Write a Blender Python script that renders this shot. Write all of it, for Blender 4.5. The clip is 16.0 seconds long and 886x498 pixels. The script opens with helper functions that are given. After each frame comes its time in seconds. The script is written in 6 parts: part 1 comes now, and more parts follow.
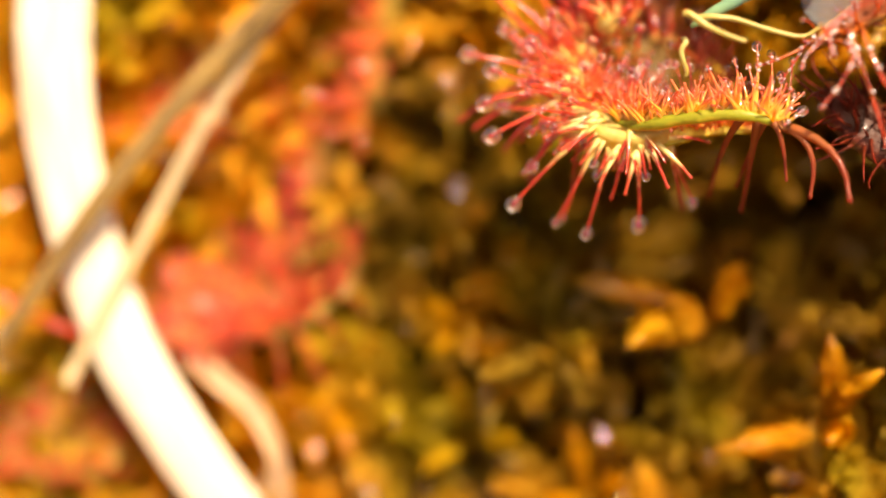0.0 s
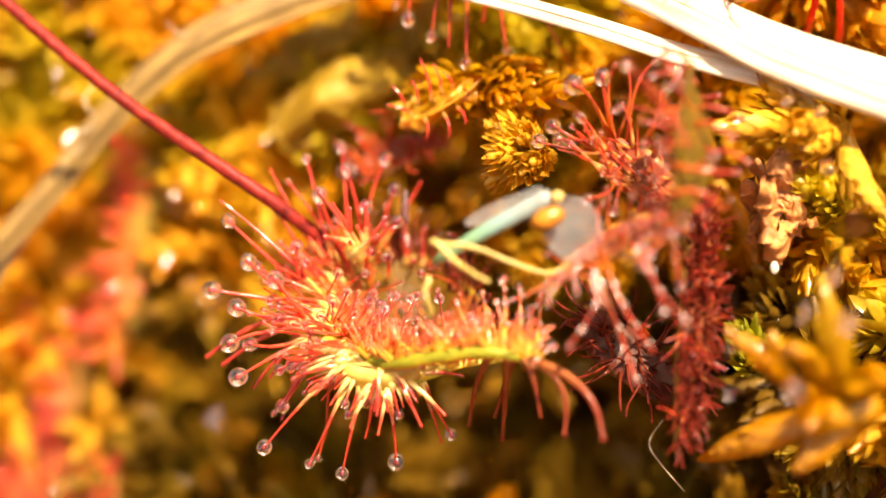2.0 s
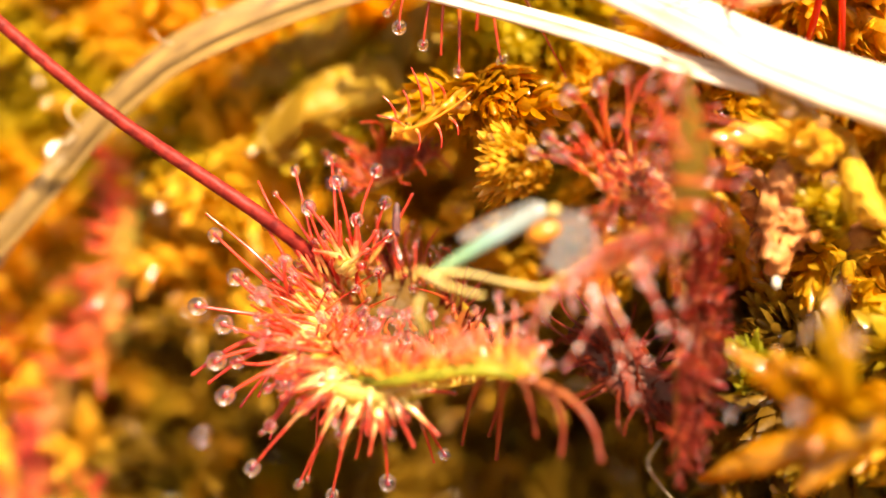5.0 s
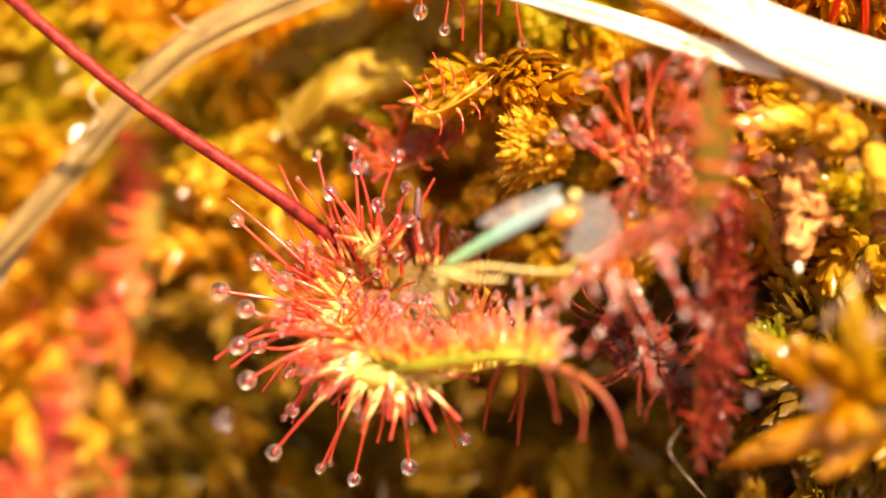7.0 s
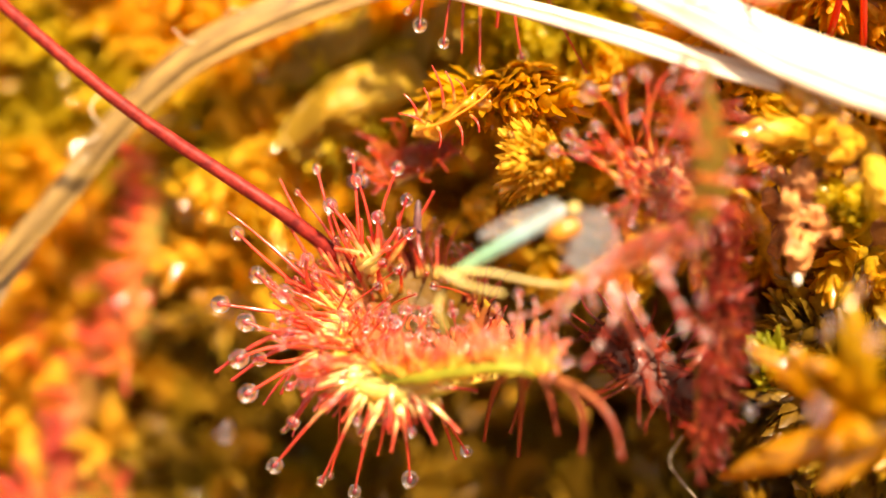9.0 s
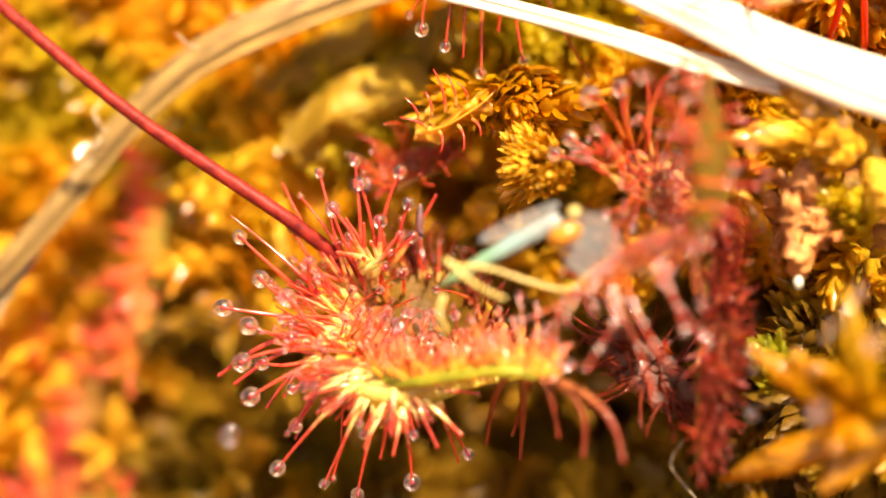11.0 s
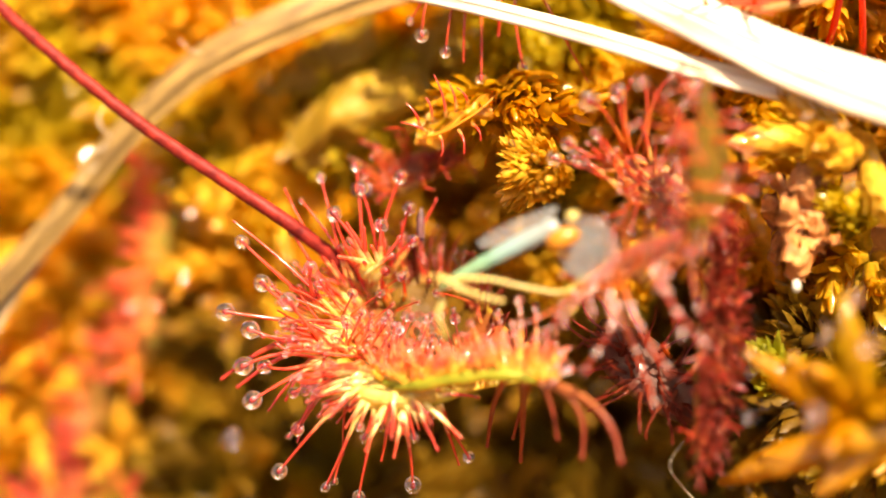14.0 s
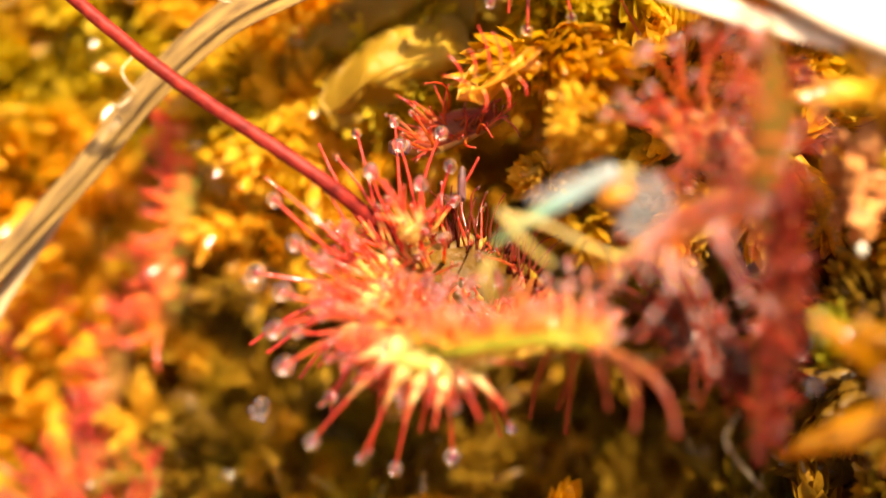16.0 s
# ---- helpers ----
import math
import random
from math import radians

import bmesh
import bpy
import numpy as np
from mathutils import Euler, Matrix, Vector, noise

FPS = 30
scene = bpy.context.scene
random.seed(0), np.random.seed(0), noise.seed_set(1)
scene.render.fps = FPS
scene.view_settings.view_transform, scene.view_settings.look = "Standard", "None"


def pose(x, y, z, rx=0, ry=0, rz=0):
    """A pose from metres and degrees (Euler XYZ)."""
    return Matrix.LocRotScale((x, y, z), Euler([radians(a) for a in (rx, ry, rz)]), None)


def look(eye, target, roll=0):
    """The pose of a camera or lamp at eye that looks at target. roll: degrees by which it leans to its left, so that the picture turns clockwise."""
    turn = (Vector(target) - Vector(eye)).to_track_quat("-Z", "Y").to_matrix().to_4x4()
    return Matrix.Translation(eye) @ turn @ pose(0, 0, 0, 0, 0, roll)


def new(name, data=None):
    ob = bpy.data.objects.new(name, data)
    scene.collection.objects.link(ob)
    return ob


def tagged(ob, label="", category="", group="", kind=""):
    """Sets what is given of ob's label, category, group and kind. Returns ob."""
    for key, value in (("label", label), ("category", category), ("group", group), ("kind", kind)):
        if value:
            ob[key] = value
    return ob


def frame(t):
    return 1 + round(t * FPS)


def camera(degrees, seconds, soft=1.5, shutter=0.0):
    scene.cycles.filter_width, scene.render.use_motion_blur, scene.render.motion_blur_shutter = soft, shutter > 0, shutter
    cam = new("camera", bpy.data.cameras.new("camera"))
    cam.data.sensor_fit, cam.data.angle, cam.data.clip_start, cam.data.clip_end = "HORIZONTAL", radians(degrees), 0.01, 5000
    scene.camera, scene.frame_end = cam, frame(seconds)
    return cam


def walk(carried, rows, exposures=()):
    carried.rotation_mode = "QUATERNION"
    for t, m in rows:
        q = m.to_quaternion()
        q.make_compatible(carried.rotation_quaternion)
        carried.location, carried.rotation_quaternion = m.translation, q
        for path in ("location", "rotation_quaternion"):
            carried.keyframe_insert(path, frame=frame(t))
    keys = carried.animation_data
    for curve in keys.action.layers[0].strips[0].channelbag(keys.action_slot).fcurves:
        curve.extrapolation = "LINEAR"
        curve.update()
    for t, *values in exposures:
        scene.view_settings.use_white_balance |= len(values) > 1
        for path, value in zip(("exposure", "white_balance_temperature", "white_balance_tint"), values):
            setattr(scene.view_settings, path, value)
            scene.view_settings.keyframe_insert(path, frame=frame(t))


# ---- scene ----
# All small lengths below are in millimetres on a moss hummock whose flank leans back:
# x along the flank, y up the flank, z out of it. FLANK lays them into the world.
MM = 0.001
FLANK = pose(0, 0, 0.02, 35, 0, 0)

# ---- camera ----
cam = camera(30.0, 16.0, soft=1.55)
cam.data.dof.use_dof = True
cam.data.dof.focus_distance = 0.0547
cam.data.dof.aperture_fstop = 17.0
walk(cam, [
    (0.0, pose(-0.00344, -0.03918, 0.06568, 32.929, 2.068, 4.638)),
    (0.5, pose(-0.00275, -0.03809, 0.06656, 33.948, 2.560, 3.989)),
    (1.0, pose(-0.00097, -0.03575, 0.06710, 35.579, 0.708, 1.710)),
    (1.5, pose(-0.00064, -0.03455, 0.06691, 35.816, 0.208, 0.750)),
    (2.0, pose(-0.00012, -0.03337, 0.06675, 35.650, -0.659, -0.345)),
    (2.5, pose(-0.00002, -0.03292, 0.06666, 35.726, -0.937, -0.551)),
    (3.0, pose(0.00001, -0.03240, 0.06628, 35.822, -0.817, -0.659)),
    (5.5, pose(-0.00026, -0.03210, 0.06556, 35.733, -0.903, -0.584)),
    (6.0, pose(-0.00031, -0.03197, 0.06535, 35.545, -0.591, -0.379)),
    (6.5, pose(-0.00025, -0.03208, 0.06546, 35.310, -0.469, -0.256)),
    (7.0, pose(0.00000, -0.03212, 0.06587, 35.099, -0.118, -0.084)),
    (7.5, pose(0.00012, -0.03226, 0.06606, 35.364, 0.068, 0.043)),
    (8.0, pose(0.00006, -0.03213, 0.06590, 35.522, 0.012, -0.033)),
    (8.5, pose(0.00026, -0.03211, 0.06600, 35.419, 0.203, -0.066)),
    (9.0, pose(0.00015, -0.03203, 0.06605, 35.346, 0.114, -0.153)),
    (11.5, pose(0.00059, -0.03202, 0.06639, 35.331, 0.677, 0.027)),
    (12.0, pose(0.00069, -0.03200, 0.06650, 35.371, 0.800, 0.099)),
    (12.5, pose(0.00065, -0.03204, 0.06642, 35.513, 0.800, 0.083)),
    (13.0, pose(0.00073, -0.03193, 0.06644, 35.357, 0.792, -0.043)),
    (13.5, pose(0.00085, -0.03199, 0.06645, 35.320, 0.796, 0.088)),
    (14.0, pose(0.00092, -0.03216, 0.06659, 35.392, 0.966, 0.165)),
    (14.5, pose(0.00089, -0.03220, 0.06646, 35.496, 0.996, 0.262)),
    (15.0, pose(0.00066, -0.03223, 0.06541, 34.384, 0.504, 0.394)),
    (15.5, pose(-0.00018, -0.03049, 0.06390, 33.483, -0.157, -0.003)),
    (16.0, pose(-0.00045, -0.03145, 0.06365, 35.238, 0.678, 0.636)),
], exposures=[(0.0, 1.28, 8900, 16), (1.0, 1.64, 8900, 16), (2.2, 1.66, 8900, 16), (14.5, 1.66, 8900, 16), (15.2, 1.52, 8900, 16), (16.0, 1.62, 8900, 16)])

# ---- light ----
SUN_FROM = FLANK.to_3x3() @ Vector((0.27, 0.62, 0.72)).normalized()
world = bpy.data.worlds.new("sky")
scene.world = world
world.use_nodes = True
sky = world.node_tree.nodes.new("ShaderNodeTexSky")
sky.sky_type, sky.sun_disc = "NISHITA", False
sky.dust_density, sky.air_density = 5.0, 0.5
sky.sun_elevation = math.asin(SUN_FROM.z)
sky.sun_rotation = math.atan2(SUN_FROM.x, SUN_FROM.y)
world.node_tree.links.new(sky.outputs[0], world.node_tree.nodes["Background"].inputs[0])
world.node_tree.nodes["Background"].inputs[1].default_value = 0.12
sun = new("sun", bpy.data.lights.new("sun", "SUN"))
sun.data.energy, sun.data.angle, sun.data.color = 4.7, radians(0.5), (1.0, 0.95, 0.86)
sun.matrix_basis = look(SUN_FROM * 2, (0, 0, 0))


# ---- materials ----
def shader(name, rough=0.5, spec=0.5, coat=0.0):
    """A node material with a Principled shader, and its tree."""
    mat = bpy.data.materials.new(name)
    mat.use_nodes = True
    tree = mat.node_tree
    b = tree.nodes["Principled BSDF"]
    b.inputs["Roughness"].default_value = rough
    b.inputs["Specular IOR Level"].default_value = spec
    b.inputs["Coat Weight"].default_value = coat
    b.inputs["Coat Roughness"].default_value = 0.11
    b.inputs["Coat IOR"].default_value = 1.5
    return mat, tree, b


def node(tree, kind, **values):
    n = tree.nodes.new(kind)
    for key, value in values.items():
        n.inputs[key].default_value = value
    return n


def noise_of(tree, scale, detail=4.0):
    """A noise in world metres."""
    n = node(tree, "ShaderNodeTexNoise", Scale=scale, Detail=detail)
    g = tree.nodes.new("ShaderNodeNewGeometry")
    tree.links.new(g.outputs["Position"], n.inputs["Vector"])
    return n.outputs["Fac"]


def ramp(tree, value, stops):
    n = tree.nodes.new("ShaderNodeValToRGB")
    els = n.color_ramp.elements
    while len(els) < len(stops):
        els.new(0.5)
    for el, (at, colour) in zip(els, stops):
        el.position, el.color = at, (*colour, 1)
    tree.links.new(value, n.inputs[0])
    return n.outputs[0]


def mix(tree, how, fac, a, b):
    n = tree.nodes.new("ShaderNodeMix")
    n.data_type, n.blend_type = "RGBA", how
    for slot, v in ((0, fac), (6, a), (7, b)):
        if hasattr(v, "links"):
            tree.links.new(v, n.inputs[slot])
        else:
            n.inputs[slot].default_value = v if slot == 0 else (*v, 1)
    return n.outputs[2]


def maths(tree, how, a, b):
    n = tree.nodes.new("ShaderNodeMath")
    n.operation = how
    for slot, v in ((0, a), (1, b)):
        if hasattr(v, "links"):
            tree.links.new(v, n.inputs[slot])
        else:
            n.inputs[slot].default_value = v
    return n.outputs[0]


def bumped(tree, b, height, strength, metres):
    n = node(tree, "ShaderNodeBump", Strength=strength, Distance=metres)
    tree.links.new(height, n.inputs["Height"])
    tree.links.new(n.outputs[0], b.inputs["Normal"])


def glow_through(tree, b, colour, share):
    """Lets light through a thin leaf: a share of translucency of that colour."""
    t = tree.nodes.new("ShaderNodeBsdfTranslucent")
    tree.links.new(colour, t.inputs[0])
    m = node(tree, "ShaderNodeMixShader", Fac=share)
    tree.links.new(b.outputs[0], m.inputs[1])
    tree.links.new(t.outputs[0], m.inputs[2])
    tree.links.new(m.outputs[0], tree.nodes["Material Output"].inputs[0])


def moss_material(name, low, mid, high, green, share=0.5, greenness=(0.46, 0.63)):
    """Wet moss leaflets: each its own tone, greener in patches."""
    mat, tree, b = shader(name, 0.5, 0.25, 1.0)
    b.inputs["Coat IOR"].default_value = 1.75
    g = tree.nodes.new("ShaderNodeNewGeometry")
    o = tree.nodes.new("ShaderNodeObjectInfo")
    own = tree.nodes.new("ShaderNodeAttribute")
    own.attribute_name = "tone"
    each = maths(tree, "MULTIPLY", maths(tree, "ADD", g.outputs["Random Per Island"], o.outputs["Random"]), 0.22)
    chance = maths(tree, "MINIMUM", maths(tree, "ADD", each, own.outputs["Fac"]), 1.0)
    tone = ramp(tree, chance, [(0.0, low), (0.45, mid), (1.0, high)])
    patch = ramp(tree, noise_of(tree, 170, 2), [(greenness[0], (0, 0, 0)), (greenness[1], (1, 1, 1))])
    tone = mix(tree, "MIX", patch, tone, green)
    # olive-brown by place: partly moss colour, partly the shade of hollows and leaves
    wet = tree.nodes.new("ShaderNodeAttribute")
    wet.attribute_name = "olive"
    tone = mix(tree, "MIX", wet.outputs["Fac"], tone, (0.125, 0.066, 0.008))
    grain = noise_of(tree, 6000, 3)
    tone = mix(tree, "MULTIPLY", 0.5, tone, ramp(tree, grain, [(0.3, (0.55, 0.5, 0.45)), (0.7, (1, 1, 1))]))
    tree.links.new(tone, b.inputs["Base Color"])
    bumped(tree, b, grain, 0.25, 0.00005)
    glow_through(tree, b, tone, share)
    return mat


MOSS = moss_material("moss", (0.66, 0.28, 0.012), (0.84, 0.395, 0.028), (0.92, 0.53, 0.055), (0.60, 0.43, 0.03), 0.6)
MOSS_YELLOW = moss_material("moss_yellow", (0.70, 0.36, 0.03), (0.85, 0.52, 0.06), (0.9, 0.66, 0.16), (0.8, 0.55, 0.08))
MOSS_ORANGE = moss_material("moss_orange", (0.60, 0.26, 0.012), (0.76, 0.37, 0.02), (0.86, 0.48, 0.035), (0.64, 0.40, 0.022), 0.6)
MOSS_AMBER = moss_material("moss_amber", (0.62, 0.26, 0.015), (0.82, 0.40, 0.03), (0.92, 0.55, 0.07), (0.78, 0.44, 0.03), 0.65)
MOSS_LIME = moss_material("moss_lime", (0.36, 0.36, 0.03), (0.52, 0.50, 0.05), (0.66, 0.62, 0.10), (0.46, 0.50, 0.05), 0.6)
MOSS_GREEN = moss_material("moss_green", (0.70, 0.48, 0.03), (0.80, 0.60, 0.05), (0.88, 0.70, 0.10), (0.72, 0.56, 0.05), 0.62)


def peat_material():
    mat, tree, b = shader("peat", 0.7, 0.3)
    tone = ramp(tree, noise_of(tree, 900, 6), [(0.3, (0.05, 0.014, 0.003)), (0.5, (0.22, 0.07, 0.010)), (0.7, (0.36, 0.16, 0.02))])
    tree.links.new(tone, b.inputs["Base Color"])
    bumped(tree, b, noise_of(tree, 2500, 5), 0.8, 0.0005)
    return mat


PEAT = peat_material()


def stalk_material(name, base, middle, tip, foot=0.42, wet=1.0):
    """A tentacle: one pigment at its foot, another at its gland."""
    mat, tree, b = shader(name, 0.45, 0.25, wet)
    b.inputs["Coat IOR"].default_value = 2.0
    b.inputs["Coat Roughness"].default_value = 0.15
    uv = tree.nodes.new("ShaderNodeUVMap")
    uv.uv_map = "along"
    parts = tree.nodes.new("ShaderNodeSeparateXYZ")
    tree.links.new(uv.outputs[0], parts.inputs[0])
    wobble = maths(tree, "ADD", parts.outputs["Y"], maths(tree, "MULTIPLY", maths(tree, "SUBTRACT", noise_of(tree, 2500, 2), 0.5), 0.35))
    tone = ramp(tree, wobble, [(foot * 0.45, base), (foot, middle), (0.8, middle), (1.0, tip)])
    tree.links.new(tone, b.inputs["Base Color"])
    bumped(tree, b, noise_of(tree, 12000, 2), 0.25, 0.00003)
    glow_through(tree, b, tone, 0.6)
    return mat


STALK_GOLD = stalk_material("stalk_gold", (0.94, 0.76, 0.28), (0.78, 0.11, 0.05), (0.58, 0.04, 0.03), 0.26)
STALK_ORANGE = stalk_material("stalk_orange", (0.88, 0.56, 0.16), (0.80, 0.085, 0.045), (0.55, 0.03, 0.03), 0.2)
STALK_PALE = stalk_material("stalk_pale", (0.98, 0.90, 0.40), (0.80, 0.14, 0.06), (0.66, 0.05, 0.04), 0.5)
# red stalk darkened: shade of column, hollow and back wall in the colour
STALK_SHADED = stalk_material("stalk_shaded", (0.22, 0.035, 0.014), (0.27, 0.026, 0.012), (0.24, 0.02, 0.010), wet=0.15)
STALK_RED = stalk_material("stalk_red", (0.74, 0.22, 0.07), (0.66, 0.07, 0.04), (0.50, 0.03, 0.03))
STALK_CRIMSON = stalk_material("stalk_crimson", (0.86, 0.45, 0.16), (0.74, 0.085, 0.07), (0.80, 0.20, 0.18), 0.3)
STALK_TIPPED = stalk_material("stalk_tipped", (0.62, 0.17, 0.03), (0.62, 0.075, 0.025), (0.78, 0.19, 0.075))
STALK_FAN = stalk_material("stalk_fan", (0.94, 0.82, 0.30), (0.64, 0.07, 0.03), (0.48, 0.03, 0.02), 0.34)
STALK_FOOTED = stalk_material("stalk_footed", (0.90, 0.52, 0.17), (0.70, 0.10, 0.035), (0.66, 0.11, 0.05), 0.3)
# dull copy of the red stalk: the rim's shade put into its colour
STALK_RIM_SHADE = stalk_material("stalk_rim_shade", (0.42, 0.13, 0.04), (0.34, 0.06, 0.025), (0.46, 0.05, 0.03), wet=0.2)
STALK_FLUSH = stalk_material("stalk_flush", (0.92, 0.58, 0.10), (0.90, 0.27, 0.11), (0.90, 0.24, 0.14), 0.5)
STALK_PINK = stalk_material("stalk_pink", (0.95, 0.46, 0.13), (0.90, 0.20, 0.085), (0.84, 0.15, 0.085))


def blade_material(name, heart, flush, rim, back=None):
    """A leaf blade whose heart, flank and rim differ in colour; back: the colour of the wall behind the hollow."""
    mat, tree, b = shader(name, 0.45, 0.3, 0.12)
    uv = tree.nodes.new("ShaderNodeUVMap")
    uv.uv_map = "along"
    parts = tree.nodes.new("ShaderNodeSeparateXYZ")
    tree.links.new(uv.outputs[0], parts.inputs[0])
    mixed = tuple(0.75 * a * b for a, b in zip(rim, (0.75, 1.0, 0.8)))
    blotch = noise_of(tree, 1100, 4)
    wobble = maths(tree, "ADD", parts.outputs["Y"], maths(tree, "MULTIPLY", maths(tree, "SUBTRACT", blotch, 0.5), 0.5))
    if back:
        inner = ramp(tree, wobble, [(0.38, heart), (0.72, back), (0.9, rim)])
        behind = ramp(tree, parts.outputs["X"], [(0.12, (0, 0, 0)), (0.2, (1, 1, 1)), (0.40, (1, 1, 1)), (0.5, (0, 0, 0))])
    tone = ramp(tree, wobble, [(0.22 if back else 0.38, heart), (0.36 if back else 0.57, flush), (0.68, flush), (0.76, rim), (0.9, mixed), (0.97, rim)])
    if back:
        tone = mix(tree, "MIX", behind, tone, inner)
    tone = mix(tree, "MULTIPLY", 0.4, tone, ramp(tree, noise_of(tree, 3500, 3), [(0.3, (0.6, 0.5, 0.4)), (0.6, (1, 1, 1))]))
    tree.links.new(tone, b.inputs["Base Color"])
    bumped(tree, b, noise_of(tree, 4500, 3), 0.5, 0.00012)
    glow_through(tree, b, tone, 0.55)
    return mat


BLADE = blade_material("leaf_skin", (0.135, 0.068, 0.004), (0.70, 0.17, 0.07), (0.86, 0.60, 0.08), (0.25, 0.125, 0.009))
BLADE_RED = blade_material("leaf_skin_red", (0.36, 0.10, 0.04), (0.50, 0.10, 0.05), (0.60, 0.26, 0.07))
# leaf skin darkened: the hollow's shade is put into its colour
BLADE_SHADED = blade_material("leaf_skin_shaded", (0.12, 0.03, 0.012), (0.16, 0.03, 0.014), (0.16, 0.05, 0.015))
BLADE_OLIVE = blade_material("leaf_skin_olive", (0.24, 0.10, 0.012), (0.36, 0.10, 0.02), (0.27, 0.125, 0.012))
BLADE_GOLD = blade_material("leaf_skin_gold", (0.40, 0.20, 0.05), (0.55, 0.20, 0.06), (0.66, 0.48, 0.10))


def plain_material(name, dark, light, scale, rough=0.5, share=0.0, spec=0.5, coat=0.0, stretch=None, relief=0.0001):
    """A surface between two tones; stretch draws the noise out along the strip."""
    mat, tree, b = shader(name, rough, spec, coat)
    if stretch:
        uv = tree.nodes.new("ShaderNodeUVMap")
        uv.uv_map = "along"
        sc = node(tree, "ShaderNodeMapping", Scale=stretch)
        tree.links.new(uv.outputs[0], sc.inputs[0])
        n = node(tree, "ShaderNodeTexNoise", Scale=1.0, Detail=5.0)
        tree.links.new(sc.outputs[0], n.inputs["Vector"])
        fac = n.outputs["Fac"]
    else:
        fac = noise_of(tree, scale, 5)
    tone = ramp(tree, fac, [(0.32, dark), (0.68, light)])
    tone = mix(tree, "MULTIPLY", 0.4, tone, ramp(tree, noise_of(tree, scale * 0.25, 3), [(0.35, (0.6, 0.55, 0.5)), (0.65, (1, 1, 1))]))
    tree.links.new(tone, b.inputs["Base Color"])
    bumped(tree, b, fac, 0.6, relief)
    if share:
        glow_through(tree, b, tone, share)
    return mat




def margin_material():
    """The rolled edge of the leaf: flushed on its inner side, yellow on the ridge, green below."""
    mat, tree, b = shader("leaf_margin", 0.5, 0.3, 0.1)
    uv = tree.nodes.new("ShaderNodeUVMap")
    uv.uv_map = "along"
    parts = tree.nodes.new("ShaderNodeSeparateXYZ")
    tree.links.new(uv.outputs[0], parts.inputs[0])
    turn = maths(tree, "ADD", parts.outputs["X"], maths(tree, "MULTIPLY", maths(tree, "SUBTRACT", noise_of(tree, 1600, 3), 0.5), 0.3))
    tone = ramp(tree, turn, MARGIN_TONES)
    tree.links.new(tone, b.inputs["Base Color"])
    bumped(tree, b, noise_of(tree, 3500, 3), 0.6, 0.0001)
    glow_through(tree, b, tone, 0.5)
    return mat


GREEN_SIDE, YELLOW_SIDE, FLUSHED_SIDE = (0.34, 0.34, 0.03), (0.80, 0.58, 0.06), (0.84, 0.26, 0.09)
MARGIN_TONES = [(0.0, YELLOW_SIDE), (0.25, FLUSHED_SIDE), (0.5, YELLOW_SIDE), (0.66, GREEN_SIDE), (0.84, GREEN_SIDE), (1.0, YELLOW_SIDE)]
MARGIN = margin_material()
FOOT = plain_material("pale_leaf_foot", (0.76, 0.50, 0.07), (0.92, 0.78, 0.24), 1900, 0.4, 0.6, coat=0.5)
PETIOLE = plain_material("petiole_skin", (0.11, 0.007, 0.006), (0.27, 0.022, 0.014), 2600, 0.5, 0.12, spec=0.18)
REED = plain_material("bleached_reed", (0.66, 0.53, 0.34), (0.88, 0.81, 0.67), 500, 0.45, 0.25, stretch=(14, 0.5, 1))
STRAW = plain_material("dry_straw", (0.08, 0.04, 0.010), (0.36, 0.22, 0.06), 900, 0.55, 0.1, stretch=(9, 0.9, 1))
STRAW_PALE = plain_material("pale_straw", (0.34, 0.22, 0.10), (0.72, 0.58, 0.34), 900, 0.5, 0.15, stretch=(11, 0.4, 1))
STRAW_BROWN = plain_material("brown_straw", (0.40, 0.22, 0.10), (0.72, 0.48, 0.28), 900, 0.5, 0.15, stretch=(10, 0.4, 1))
DEAD = plain_material("dead_leaf", (0.30, 0.085, 0.02), (0.74, 0.32, 0.09), 1700, 0.6, 0.25, coat=0.1, relief=0.0003)
FIBRE = plain_material("fibre", (0.46, 0.36, 0.22), (0.68, 0.58, 0.40), 900, 0.5, 0.2)
HUSK = plain_material("husk", (0.45, 0.44, 0.30), (0.85, 0.84, 0.74), 900, 0.25, 0.2)
LEAF_OLIVE = plain_material("olive_leaf", (0.42, 0.24, 0.02), (0.64, 0.42, 0.045), 330, 0.55, 0.6)
LEAF_AMBER = plain_material("amber_leaf", (0.66, 0.27, 0.02), (0.88, 0.46, 0.05), 700, 0.4, 0.5, coat=0.6)


def abdomen_material():
    """Ringed soft skin: mint towards the tail; bluish white by the thorax paints a sky glint."""
    mat, tree, b = shader("green_abdomen", 0.3, 0.4, 0.2)
    uv = tree.nodes.new("ShaderNodeUVMap")
    uv.uv_map = "along"
    parts = tree.nodes.new("ShaderNodeSeparateXYZ")
    tree.links.new(uv.outputs[0], parts.inputs[0])
    place = maths(tree, "ADD", parts.outputs["Y"], maths(tree, "MULTIPLY", maths(tree, "SUBTRACT", noise_of(tree, 900, 3), 0.5), 0.4))
    tone = ramp(tree, place, [(0.05, (0.28, 0.31, 0.29)), (0.4, (0.24, 0.37, 0.35)), (0.62, (0.17, 0.33, 0.21)), (0.95, (0.22, 0.36, 0.15))])
    tree.links.new(tone, b.inputs["Base Color"])
    bumped(tree, b, noise_of(tree, 2600, 3), 0.4, 0.00004)
    glow_through(tree, b, tone, 0.3)
    return mat


